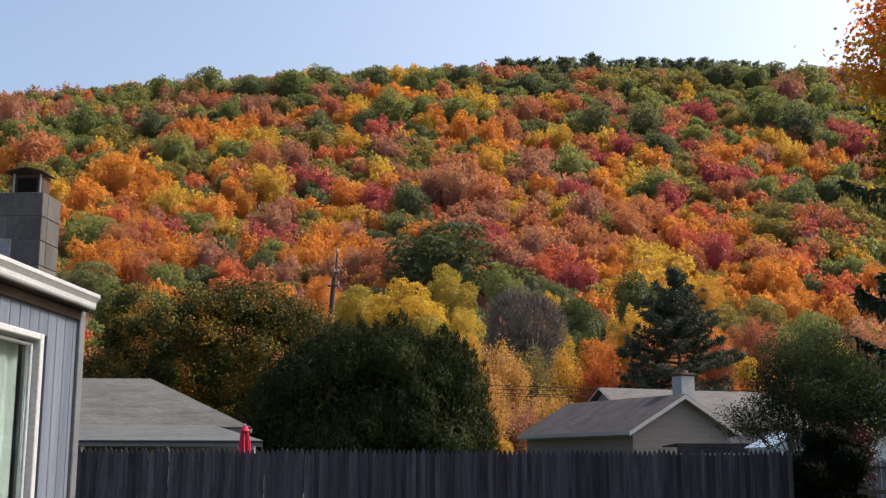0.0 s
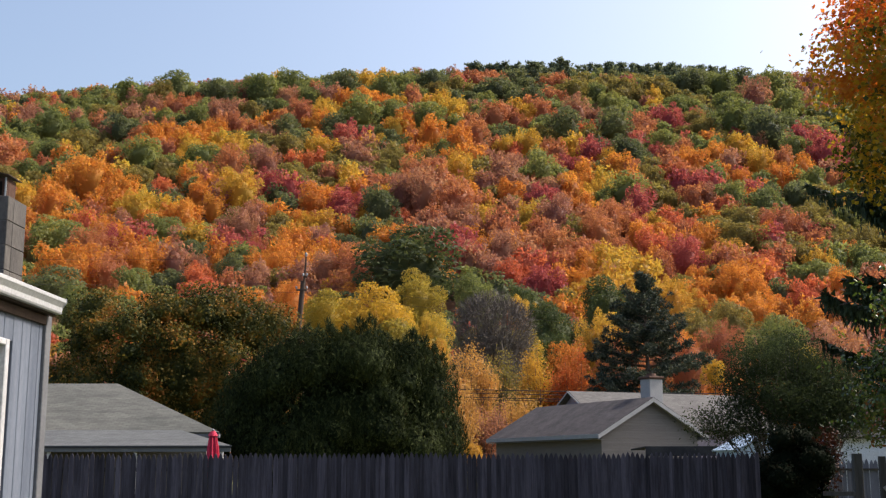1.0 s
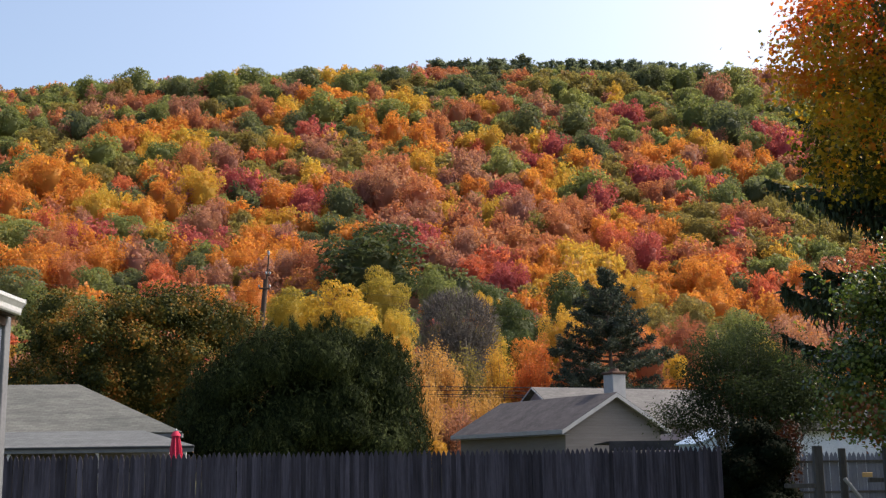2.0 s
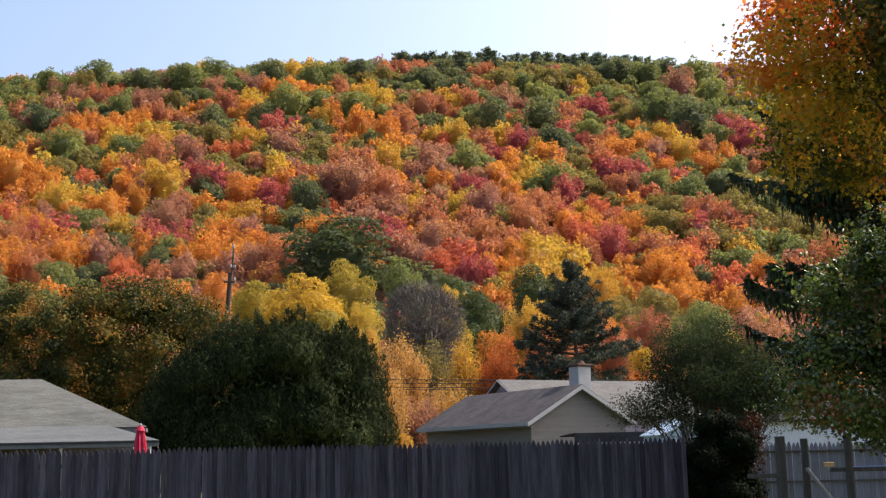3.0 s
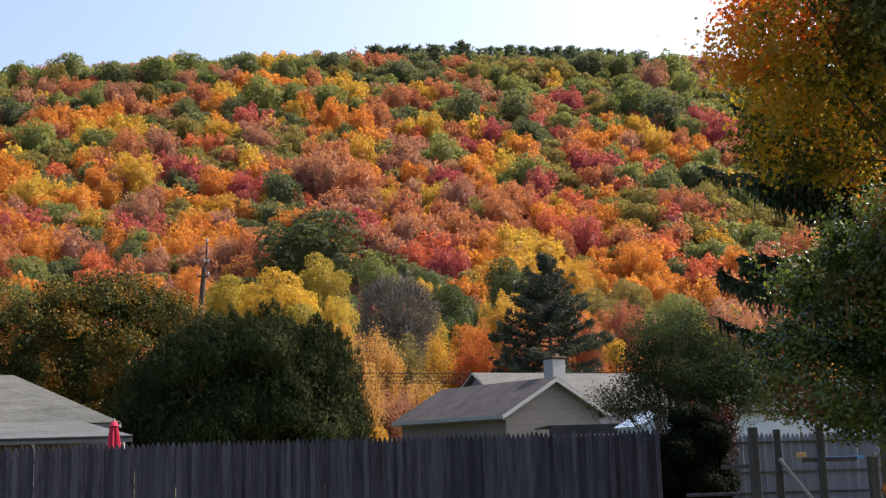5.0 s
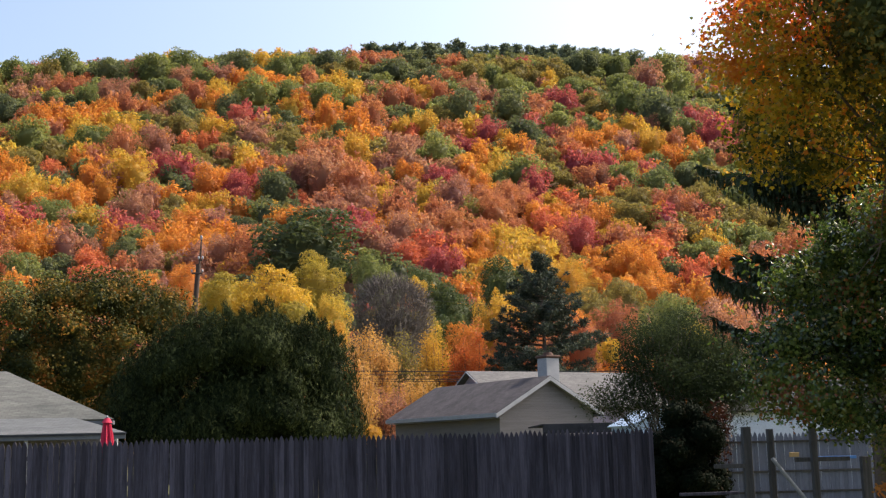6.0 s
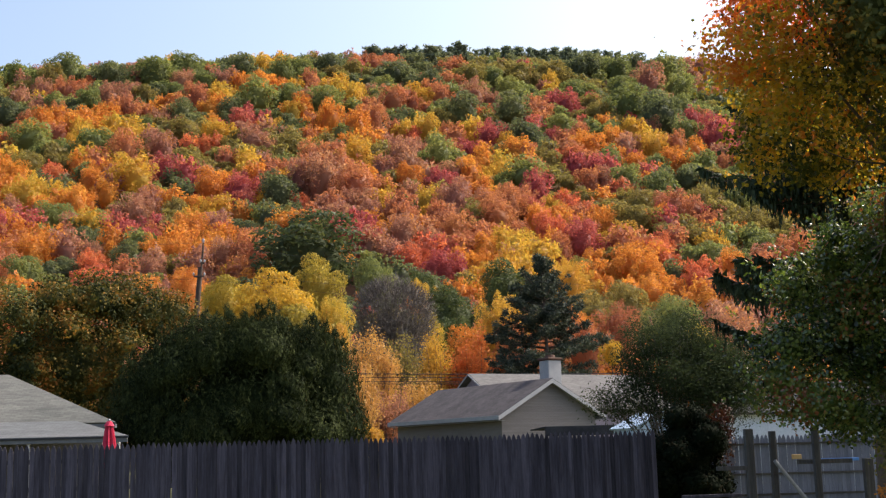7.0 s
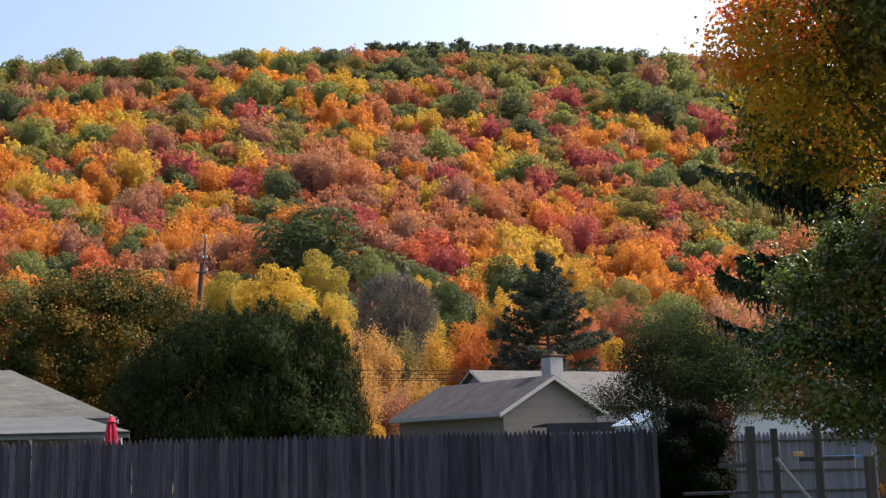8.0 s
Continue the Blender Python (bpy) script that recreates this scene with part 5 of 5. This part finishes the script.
grng = np.random.default_rng(48)
for _sp, _x, _y, _r, _up in (
        ("lemon", -3.2, 86, 2.2, 8.8), ("lime", -6.6, 90, 1.6, 10.3), ("lime", 0.4, 118, 2.5, 12.5), ("lemon", -1.3, 92, 1.5, 9.7), ("yellow", 1.5, 84, 1.1, 8.2),
        ("yellow", 1.7, 80, 0.9, 6.7), ("lime", -5.4, 96, 1.5, 10.4), ("orange", -13.4, 130, 1.7, 13.3), ("green", 6.9, 134, 2.0, 14.3), ("deep", 12.0, 128, 1.5, 13.7),
        ("yellow", 11.1, 122, 1.0, 13.1), ("deep", 15.1, 122, 2.5, 9.0), ("deep", 21.7, 130, 2.6, 12.6), ("yellow", 17.6, 108, 1.8, 8.7), ("lime", 10.2, 108, 1.5, 8.4),
        ("deep", 14.4, 128, 1.6, 11.8), ("yellow", 28.1, 126, 1.8, 13.2), ("olive", 29.0, 118, 2.1, 9.3), ("rust", 29.8, 112, 1.8, 7.9), ("lemon", 23.8, 92, 0.8, 6.8),
        ("olive", 34.0, 124, 2.4, 10.2), ("green", 32.9, 104, 2.3, 7.7), ("lime", 33.5, 100, 1.2, 7.6), ("mauve", 41.1, 112, 2.5, 5.5), ("rust", 25.1, 106, 1.8, 6.4),
        ("mauve", 22.0, 110, 2.2, 6.6), ("rust", 18.4, 104, 1.9, 5.7), ("orange", 15.2, 112, 1.7, 6.1), ("olive", 7.6, 120, 2.3, 7.9), ("orange", 25.7, 114, 1.5, 9.0),
        ("lime", -1.0, 84, 2.4, 6.4), ("lemon", -3.8, 84, 2.4, 5.6), ("yellow", 1.0, 82, 1.6, 5.0), ("deep", 8.0, 112, 2.8, 5.8), ("deep", 13.6, 116, 2.6, 6.0), ("olive", 19.6, 112, 2.4, 6.0)):
    hill_tree(_sp, _x, _y, 1.3 * _r, grng, 1.2, _up - 0.75 * _r - (0.8 if _y < 100 else 0.4))
round_tree("bush", 2.55, 60, 2.9, 1.2, SPECIES["yellow"], "yellow-green bush behind the fence", "bush", 43, 1800, 0.16, 0.9)



def vase_tree(x, y, top, r, mat, label, seed, n=2600):
    """An upright tree whose branches rise like a broom, with thin leaf sprays."""
    rng = np.random.default_rng(seed)
    n = int(3.2 * n)
    wood, P = [], []
    for i in range(26):
        a, q = rng.uniform(0, 6.28), r * math.sqrt(rng.uniform(0.02, 1))
        tip = np.array((q * math.cos(a), q * math.sin(a), top * rng.uniform(0.72, 1.0) * (1 - 0.22 * (q / r) ** 2)))
        base = np.array((0, 0, top * rng.uniform(0.08, 0.3)))
        mid = base * 0.45 + tip * 0.55 + np.array((0.2 * tip[0], 0.2 * tip[1], 0))
        wood.append(tube([base, mid, tip], [0.06, 0.035, 0.01], 4))
        t = rng.uniform(0.25, 1, (n // 26, 1))
        P.append((1 - t) ** 2 * base + 2 * t * (1 - t) * mid + t * t * tip + rng.normal(size=(n // 26, 3)) * (0.24, 0.24, 0.28))
    wood.append(tube([(0, 0, -0.3), (0, 0, top * 0.35)], [0.13, 0.08], 6))
    P = np.concatenate(P)
    N = unit(rng, len(P))
    crown = leaves(rng, P, N, unit(rng, len(P)) * 0.7 + (0, 0, 0.8), rng.uniform(0.07, 0.14, len(P)), LEAF_CARD)
    tree("tree", (x, y, 0), label, "tree", crown, mat, wood)


vase_tree(3.7, 72, 9.6, 1.6, M["tan"], "slender tan orange tree with upswept branches", 51, 4200)
vase_tree(2.5, 76, 9.4, 1.3, M["tan"], "slender tan orange tree with upswept branches", 56, 3200)
vase_tree(5.7, 76, 9.9, 1.4, SPECIES["olive"], "slender yellow-green tree with upswept branches", 52, 4200)
vase_tree(8.5, 77, 9.9, 1.5, SPECIES["yellow"], "slender golden tree with upswept branches", 53, 4200)
vase_tree(7.2, 79, 8.6, 1.2, M["tan"], "small orange tree with upswept branches", 57, 2600)
vase_tree(10.6, 76, 9.7, 1.8, M["coral"], "coral red-orange tree with upswept branches", 54, 9000)
vase_tree(11.7, 82, 9.0, 1.6, M["coral"], "coral red-orange tree with upswept branches", 55, 3600)
vase_tree(2.6, 66, 6.6, 1.3, M["tan"], "tan orange shrub with loose branches beside the house", 58, 3000)
vase_tree(4.3, 68, 5.8, 1.5, SPECIES["mauve"], "brownish thinning shrub behind the house", 59, 2600)
vase_tree(6.4, 70, 6.4, 1.5, M["tan"], "tan orange shrub with loose branches behind the house", 60, 2800)
vase_tree(1.7, 70, 7.6, 1.3, M["coral"], "coral orange shrub with loose branches by the yew", 62, 2800)


def bare_tree():
    """A rounded grey tree that has nearly lost its leaves."""
    rng = np.random.default_rng(61)
    wood, ends = limbs(rng, (0, 0, 0), (0, 0, 1), 7.0, 0.22, 2, 0.5)
    P, D = crown_points(rng, [(0, 0, 11.4, 3.6, 3.0, 4.6), (-1.3, 0, 13.4, 2.1, 2.0, 2.2), (1.5, 0, 13.2, 2.1, 2.0, 2.1)], 900, -0.9, (0.75, 1.0))
    hub = np.array((0, 0, 6.0))
    for p in P[:880]:
        q = hub + (p - hub) * 0.35 + rng.normal(size=3) * 0.5
        wood.append(tube([q, (p + q) / 2 + rng.normal(size=3) * 0.12, p], [0.032, 0.02, 0.010], 3))
    P, D = crown_points(rng, [(0, 0, 11.4, 3.6, 3.0, 4.6), (-1.3, 0, 13.4, 2.1, 2.0, 2.2), (1.5, 0, 13.2, 2.1, 2.0, 2.1)], 15000, -0.9, (0.35, 1.05))
    tw = leaves(rng, P, unit(rng, 15000), D * 0.8 + (0, 0, 0.8) + unit(rng, 15000) * 0.4, rng.uniform(0.25, 0.6, 15000), LEAF_NEEDLE)
    tree("bare_tree", (6.9, 100, height(6.9, 100)), "nearly bare grey-brown tree with fine rounded twigs", "tree", tw, M["twig"], wood, M["twig"], "twig_mass")


bare_tree()


def spreading_pine():
    """An irregular pine: limbs that rise at a slant and carry needle clumps on their outer half."""
    rng = np.random.default_rng(71)
    top = 13.9
    wood = [tube([(0, 0, -0.2), (0.05, 0, 6.5), (-0.05, 0, 10.5), (0, 0, top)], [0.24, 0.17, 0.09, 0.02], 8)]
    P, A = [], []
    z = 4.6
    while z < top - 0.3:
        fall = top - z
        for _ in range(5):
            a = rng.uniform(0, 6.28)
            ln = min(4.3, 0.30 + 0.66 * fall) * rng.uniform(0.6, 1.1)
            rise = np.interp(fall, (0, 2, 4, 7), (1.0, 0.75, 0.38, 0.10)) * rng.uniform(0.6, 1.3)
            out = np.array((math.cos(a), math.sin(a), 0))
            side = np.array((-out[1], out[0], 0))
            ts = np.linspace(0, 1, 7)
            limb = np.array([(0, 0, z - 0.12 * fall * rise) + out * ln * t + np.array((0, 0, rise * ln * t * (0.55 + 0.45 * t))) for t in ts])
            limb[1:] += rng.normal(size=(6, 3)) * 0.05
            wood.append(tube(list(limb), np.linspace(0.055, 0.012, 7), 4))
            for _ in range(int(5 + 4.2 * ln)):
                t = 1 - 0.78 * rng.random() ** 1.2
                c = np.array([np.interp(t, ts, limb[:, i]) for i in range(3)]) + side * rng.uniform(-1, 1) * 0.34 * ln * (1.08 - t) + rng.normal(size=3) * (0.08, 0.08, 0.10)
                m = 40
                d = unit(rng, m) * (1, 1, 0.75)
                P.append(c + d * rng.uniform(0.02, 0.26, (m, 1)))
                A.append(d + out * 0.4 + (0, 0, 0.45))
        z += rng.uniform(0.26, 0.5)
    P, A = np.concatenate(P), np.concatenate(A)
    needles = leaves(rng, P, unit(rng, len(P)) + (0, 0, 0.4), A, rng.uniform(0.10, 0.22, len(P)), LEAF_STREAK)
    tree("conifer", (15.1, 75, 0), "dark blue-green pine with irregular spreading boughs", "pine tree", needles, M["blue_pine"], wood, None, "needles")


spreading_pine()


def hanging_spruce():
    """A spruce of few wide whorls, each bough carrying a curtain of hanging twigs."""
    rng = np.random.default_rng(72)
    top = 11.5
    wood = [tube([(0, 0, -0.2), (0, 0, 6.0), (0.05, 0, top)], [0.2, 0.13, 0.02], 8)]
    P, A, N, S = [], [], [], []
    whorls = ((4.3, 2.9, 10), (5.0, 2.2, 9), (5.6, 3.25, 13), (6.1, 2.5, 10), (6.8, 2.0, 9), (7.3, 3.15, 13), (7.75, 2.4, 10), (8.3, 1.9, 9), (8.8, 2.3, 10), (9.5, 1.6, 9), (10.2, 1.2, 8), (10.9, 0.7, 7))
    for z0, ln0, per in whorls:
        for j in range(per):
            a = 2 * math.pi * (j + rng.uniform(-0.4, 0.4)) / per
            ln = ln0 * rng.uniform(0.6, 1.08)
            out, side = np.array((math.cos(a), math.sin(a), 0)), np.array((-math.sin(a), math.cos(a), 0))
            zb = z0 - 0.5 + rng.uniform(-0.4, 0.4)
            bend = rng.uniform(0.2, 0.6)
            ts = np.linspace(0, 1, 7)
            bough = np.array([out * ln * t + (0, 0, zb - bend * ln * t + 0.34 * ln * t ** 3) for t in ts])
            wood.append(tube(list(bough), np.linspace(0.045, 0.01, 7), 4))
            for sgn in (-1, 1):
                for t0 in (0.35, 0.55, 0.72, 0.86):
                    b0 = np.array([np.interp(t0, ts, bough[:, i]) for i in range(3)])
                    b1 = b0 + (out * 0.75 + side * sgn * 0.6) * ln * 0.42 * (1.12 - t0) + (0, 0, -0.06)
                    wood.append(tube([b0, (b0 + b1) / 2, b1], [0.015, 0.01, 0.005], 3))
            m = int(48 * ln)
            t = rng.uniform(0.22, 1.0, m) ** 0.8
            sd = rng.uniform(-1, 1, m) * 0.34 * ln * (1.03 - t)
            base = np.array([np.interp(t, ts, bough[:, i]) for i in range(3)]).T + side * sd[:, None]
            # short needle sprays along the bough
            P.append(base); S.append(rng.uniform(0.10, 0.22, m))
            A.append(out * 0.8 + side * np.sign(sd)[:, None] * 0.6 + rng.normal(size=(m, 3)) * 0.25)
            N.append(rng.normal(size=(m, 3)) * 0.5 + (0, 0, 1))
            # hanging twigs, each a short chain of sprays
            drop = rng.uniform(0.12, 1.25, m) * rng.uniform(0.4, 1, m) * (1.25 - t)
            for f in (0.1, 0.4, 0.7, 1.0):
                P.append(base + rng.normal(size=(m, 3)) * 0.012 + np.stack([np.zeros(m), np.zeros(m), -drop * f], 1))
                A.append(rng.normal(size=(m, 3)) * 0.22 + (0, 0, -1))
                N.append(rng.normal(size=(m, 3)) * (1, 1, 0.1))
                S.append(rng.uniform(0.10, 0.17, m) * (1.15 - 0.35 * f))
    P, A, N, S = np.concatenate(P), np.concatenate(A), np.concatenate(N), np.concatenate(S)
    tree("conifer", (10.5, 21.0, 0), "dark green spruce with drooping hanging twigs", "spruce tree", leaves(rng, P, N, A, S, LEAF_STREAK), M["spruce"], wood, None, "needles")


hanging_spruce()


def feathery_shrub():
    """A broad shrub of fine small leaves over bare fanning stems."""
    rng = np.random.default_rng(81)
    wood, P = [], []
    for i in range(64):
        a, q = rng.uniform(0, 6.28), 2.05 * math.sqrt(rng.uniform(0.03, 1))
        tip = np.array((q * math.cos(a), q * math.sin(a) * 0.75, 4.65 - 0.36 * q * q + rng.uniform(-0.75, 0.05)))
        base = np.array((0.25 * math.cos(a), 0.2 * math.sin(a), 0.1))
        mid = np.array((tip[0] * 0.55, tip[1] * 0.55, 2.3 + rng.uniform(-0.3, 0.3)))
        t = np.linspace(0, 1, 7)[:, None]
        pts = (1 - t) ** 2 * base + 2 * t * (1 - t) * mid + t * t * tip
        wood.append(tube(pts + rng.normal(size=(7, 3)) * 0.03, np.linspace(0.036, 0.007, 7), 4))
        for t0 in rng.uniform(0.4, 0.9, 5):
            b = (1 - t0) ** 2 * base + 2 * t0 * (1 - t0) * mid + t0 * t0 * tip
            d = unit(rng, 1)[0] * 0.55 + (0.12 * tip[0], 0.12 * tip[1], 0.25)
            wood.append(tube([b, b + d * 0.5 + rng.normal(size=3) * 0.03, b + d], [0.011, 0.008, 0.004], 3))
            m = 14
            P.append(b + d * rng.uniform(0.3, 1.1, (m, 1)) + rng.normal(size=(m, 3)) * 0.06)
        m = 850
        t = 1.04 - 0.36 * rng.uniform(0, 1, (m, 1)) ** 1.6
        P.append((1 - t) ** 2 * base + 2 * t * (1 - t) * mid + t * t * tip + rng.normal(size=(m, 3)) * (0.26, 0.26, 0.16))
    P = np.concatenate(P)
    crown = leaves(rng, P, unit(rng, len(P)) + (0, 0, 0.3), unit(rng, len(P)) + (0, 0, 0.5), rng.uniform(0.04, 0.085, len(P)), LEAF_STREAK)
    tree("feathery_shrub", (8.93, 28, 0), "tall feathery grey-green shrub with bare lower stems", "shrub", crown, M["willow"], wood, M["twig"])


feathery_shrub()


def hedge_shrub():
    rng = np.random.default_rng(82)
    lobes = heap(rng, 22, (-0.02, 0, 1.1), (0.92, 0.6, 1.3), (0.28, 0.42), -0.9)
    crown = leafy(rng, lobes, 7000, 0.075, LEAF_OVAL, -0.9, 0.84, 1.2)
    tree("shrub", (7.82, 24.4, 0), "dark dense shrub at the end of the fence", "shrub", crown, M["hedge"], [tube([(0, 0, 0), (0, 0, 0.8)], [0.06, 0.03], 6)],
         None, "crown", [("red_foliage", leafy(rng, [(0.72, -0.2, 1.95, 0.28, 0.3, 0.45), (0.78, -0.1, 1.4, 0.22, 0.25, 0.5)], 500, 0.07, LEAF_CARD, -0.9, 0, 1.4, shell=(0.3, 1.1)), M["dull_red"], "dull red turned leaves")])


hedge_shrub()


def glossy_tree():
    """The small glossy-leaved tree in front of the spruce."""
    rng = np.random.default_rng(91)
    wood, ends = limbs(rng, (0.75, 0, 0), (-0.1, 0, 1), 2.0, 0.07, 2, 0.35, rise=0.6)
    lobes = heap(rng, 40, (0.55, 0, 3.45), (1.75, 1.5, 1.85), (0.2, 0.5), -0.9, 0.62) + [(-1.2, -0.2, 2.0, 0.5, 0.5, 0.4), (-0.6, 0.2, 1.8, 0.45, 0.5, 0.35), (0.3, 0, 1.75, 0.6, 0.5, 0.35), (-1.5, 0, 2.75, 0.4, 0.5, 0.4), (-1.6, 0.1, 2.3, 0.4, 0.45, 0.5), (-1.35, 0, 3.5, 0.35, 0.4, 0.3), (-0.65, 0.3, 2.9, 0.65, 0.6, 0.55), (0.05, 0.4, 2.6, 0.65, 0.6, 0.5), (-0.3, 0.3, 3.6, 0.6, 0.6, 0.6)]
    crown = leafy(rng, lobes, 46000, 0.058, LEAF_CARD, -0.95, 0.5, 1.5, shell=(0.5, 1.15))
    # sprays that stand out of the crown, each a twig with leaves along it
    T, D = crown_points(rng, lobes, 620, -0.7, (0.95, 1.05))
    Q = []
    for p, d in zip(T, D):
        e = d * rng.uniform(0.15, 0.42) + rng.normal(size=3) * 0.08 + (0, 0, 0.1)
        Q.append(p + e * rng.uniform(0, 1.05, (13, 1)) + rng.normal(size=(13, 3)) * 0.035)
    Q = np.concatenate(Q)
    crown = joined([crown, leaves(rng, Q, unit(rng, len(Q)) + (0, 0, 0.5), unit(rng, len(Q)), rng.uniform(0.045, 0.085, len(Q)), LEAF_OVAL)])
    P, D = crown_points(rng, lobes, 90, -0.5, (0.9, 1.12))
    red = leaves(rng, P, unit(rng, 90), unit(rng, 90), rng.uniform(0.07, 0.1, 90), LEAF_OVAL)
    tree("small_tree", (7.55, 14.5, 0), "small tree with glossy green leaves, a few red", "tree", crown, M["glossy"], wood, None, "crown", [("red_foliage", red, M["maple_red"], "a few turned red leaves")])


glossy_tree()


def near_maple():
    """The golden maple whose crown hangs into the view."""
    rng = np.random.default_rng(92)
    wood = []
    for tip, mid in (((-3.2, 0.0, 7.6), (-2.0, 0, 5.0)), ((-2.9, -0.3, 5.8), (-1.6, -0.1, 4.4)), ((-2.2, 0.5, 8.4), (-1.0, 0.2, 5.4)), ((-3.0, 0.6, 6.7), (-1.4, 0.2, 4.2)), ((0.6, -0.5, 8.6), (0.3, -0.2, 5.0)), ((1.4, 0.4, 7.0), (0.7, 0.2, 4.4))):
        base = np.array((0, 0, 2.2))
        t = np.linspace(0, 1, 8)[:, None]
        pts = (1 - t) ** 2 * base + 2 * t * (1 - t) * np.array(mid) + t * t * np.array(tip)
        wood.append(tube(pts, np.linspace(0.05, 0.008, 8), 6))
        for j in (3, 4, 5, 6):
            o, _ = limbs(rng, pts[j], rng.normal(size=3) + (-0.4, 0, 0.3), 0.8, 0.018, 1, 0.7)
            wood += o
    wood.append(tube([(0, 0, 0), (0.03, 0, 1.2), (0, 0, 2.4)], [0.20, 0.16, 0.12], 10))
    lobes = heap(rng, 60, (-1.05, 0, 5.85), (3.1, 2.2, 1.95), (0.3, 0.55), -0.9)
    P, D = crown_points(rng, lobes, 2700, -0.95, (0.45, 1.12))
    P, D = (np.repeat(q, 24, axis=0) for q in (P, D))
    P = P + rng.normal(size=P.shape) * (0.13, 0.13, 0.09)
    N = D * 0.6 + unit(rng, len(P)) * 0.8 + (0, 0, 0.3)
    A = D * 0.6 + unit(rng, len(P)) * 0.7 + (0, 0, -0.5)
    size = rng.uniform(0.04, 0.078, len(P))
    hot = P[:, 2] + 0.25 * np.sin(P[:, 0] * 2.6 + P[:, 1]) + rng.normal(size=len(P)) * 0.12 > 6.22 + 0.5 * np.maximum(0, P[:, 0] + 2.6)
    lobed = rng.random(len(P)) < 0.3
    crown, red = (joined([leaves(rng, P[k & q], N[k & q], A[k & q], size[k & q], sh) for q, sh in ((lobed, LEAF_MAPLE), (~lobed, LEAF_CARD))]) for k in (~hot, hot))
    tree("maple_tree", (8.26, 12.2, 0), "golden yellow maple with orange-red upper leaves", "maple tree", crown, M["maple"], wood,
         None, "crown", [("upper_crown", red, M["maple_red"], "orange-red leaves at the top")])


near_maple()


def shade_tree():
    """Large unseen tree added for shade, and the slender one closing the right side."""
    rng = np.random.default_rng(95)
    wood, _ = limbs(rng, (0, 0, 0), (0, 0, 1), 4.2, 0.25, 2, 0.5, rise=0.4)
    lobes = heap(rng, 50, (0, 0, 5.1), (3.2, 3.0, 2.6), (0.4, 0.8), -0.8)
    crown = leafy(rng, lobes, 12000, 0.15, LEAF_CARD, -0.9, 0.6, 1.4, shell=(0.5, 1.12))
    tree("shade_tree", (12.6, 16.0, 0), "large unseen tree added for shade, dull green and brown leaves", "tree", crown, M["dull_green"], wood)

    lobes = heap(rng, 40, (0, 0, 5.9), (2.0, 1.6, 2.5), (0.3, 0.55), -0.9)
    crown = leafy(rng, lobes, 24000, 0.07, LEAF_CARD, -0.95, 0.5, 1.5, shell=(0.5, 1.15))
    wood, _ = limbs(rng, (0.6, 0, 0), (0, 0, 1), 3.6, 0.12, 1, 0.3, rise=0.6)
    tree("shade_tree", (7.35, 11.2, 0), "slender tree with small dull green and brown leaves", "tree", crown, M["dull_green"], wood)


shade_tree()


def corner_plant():
    """A low straggling bush beside the pen, with a few yellow and orange leaves."""
    rng = np.random.default_rng(97)
    wood, _ = limbs(rng, (0, 0, 0), (0.1, 0, 1), 0.7, 0.03, 2, 0.5)
    lobes = heap(rng, 14, (0.1, 0, 1.35), (0.42, 0.4, 0.55), (0.12, 0.2), -0.9)
    crown = leafy(rng, lobes, 1500, 0.06, LEAF_OVAL, -0.95, 0, 1.5, shell=(0.3, 1.15))
    gold = leafy(rng, [(-0.18, -0.2, 1.22, 0.14, 0.12, 0.13)], 60, 0.055, LEAF_OVAL, -0.95, 0, 1.5, shell=(0.3, 1.1))
    amber = leafy(rng, [(-0.42, -0.2, 0.92, 0.12, 0.12, 0.10)], 60, 0.055, LEAF_OVAL, -0.95, 0, 1.5, shell=(0.3, 1.1))
    tree("bush", (6.95, 13.3, 0), "low straggling bush with few yellow leaves", "bush", crown, M["dull_green"], wood, None, "crown",
         [("yellow_foliage", gold, M["lemon"], "bright yellow leaves"), ("orange_foliage", amber, SPECIES["orange"], "orange leaves")])


corner_plant()
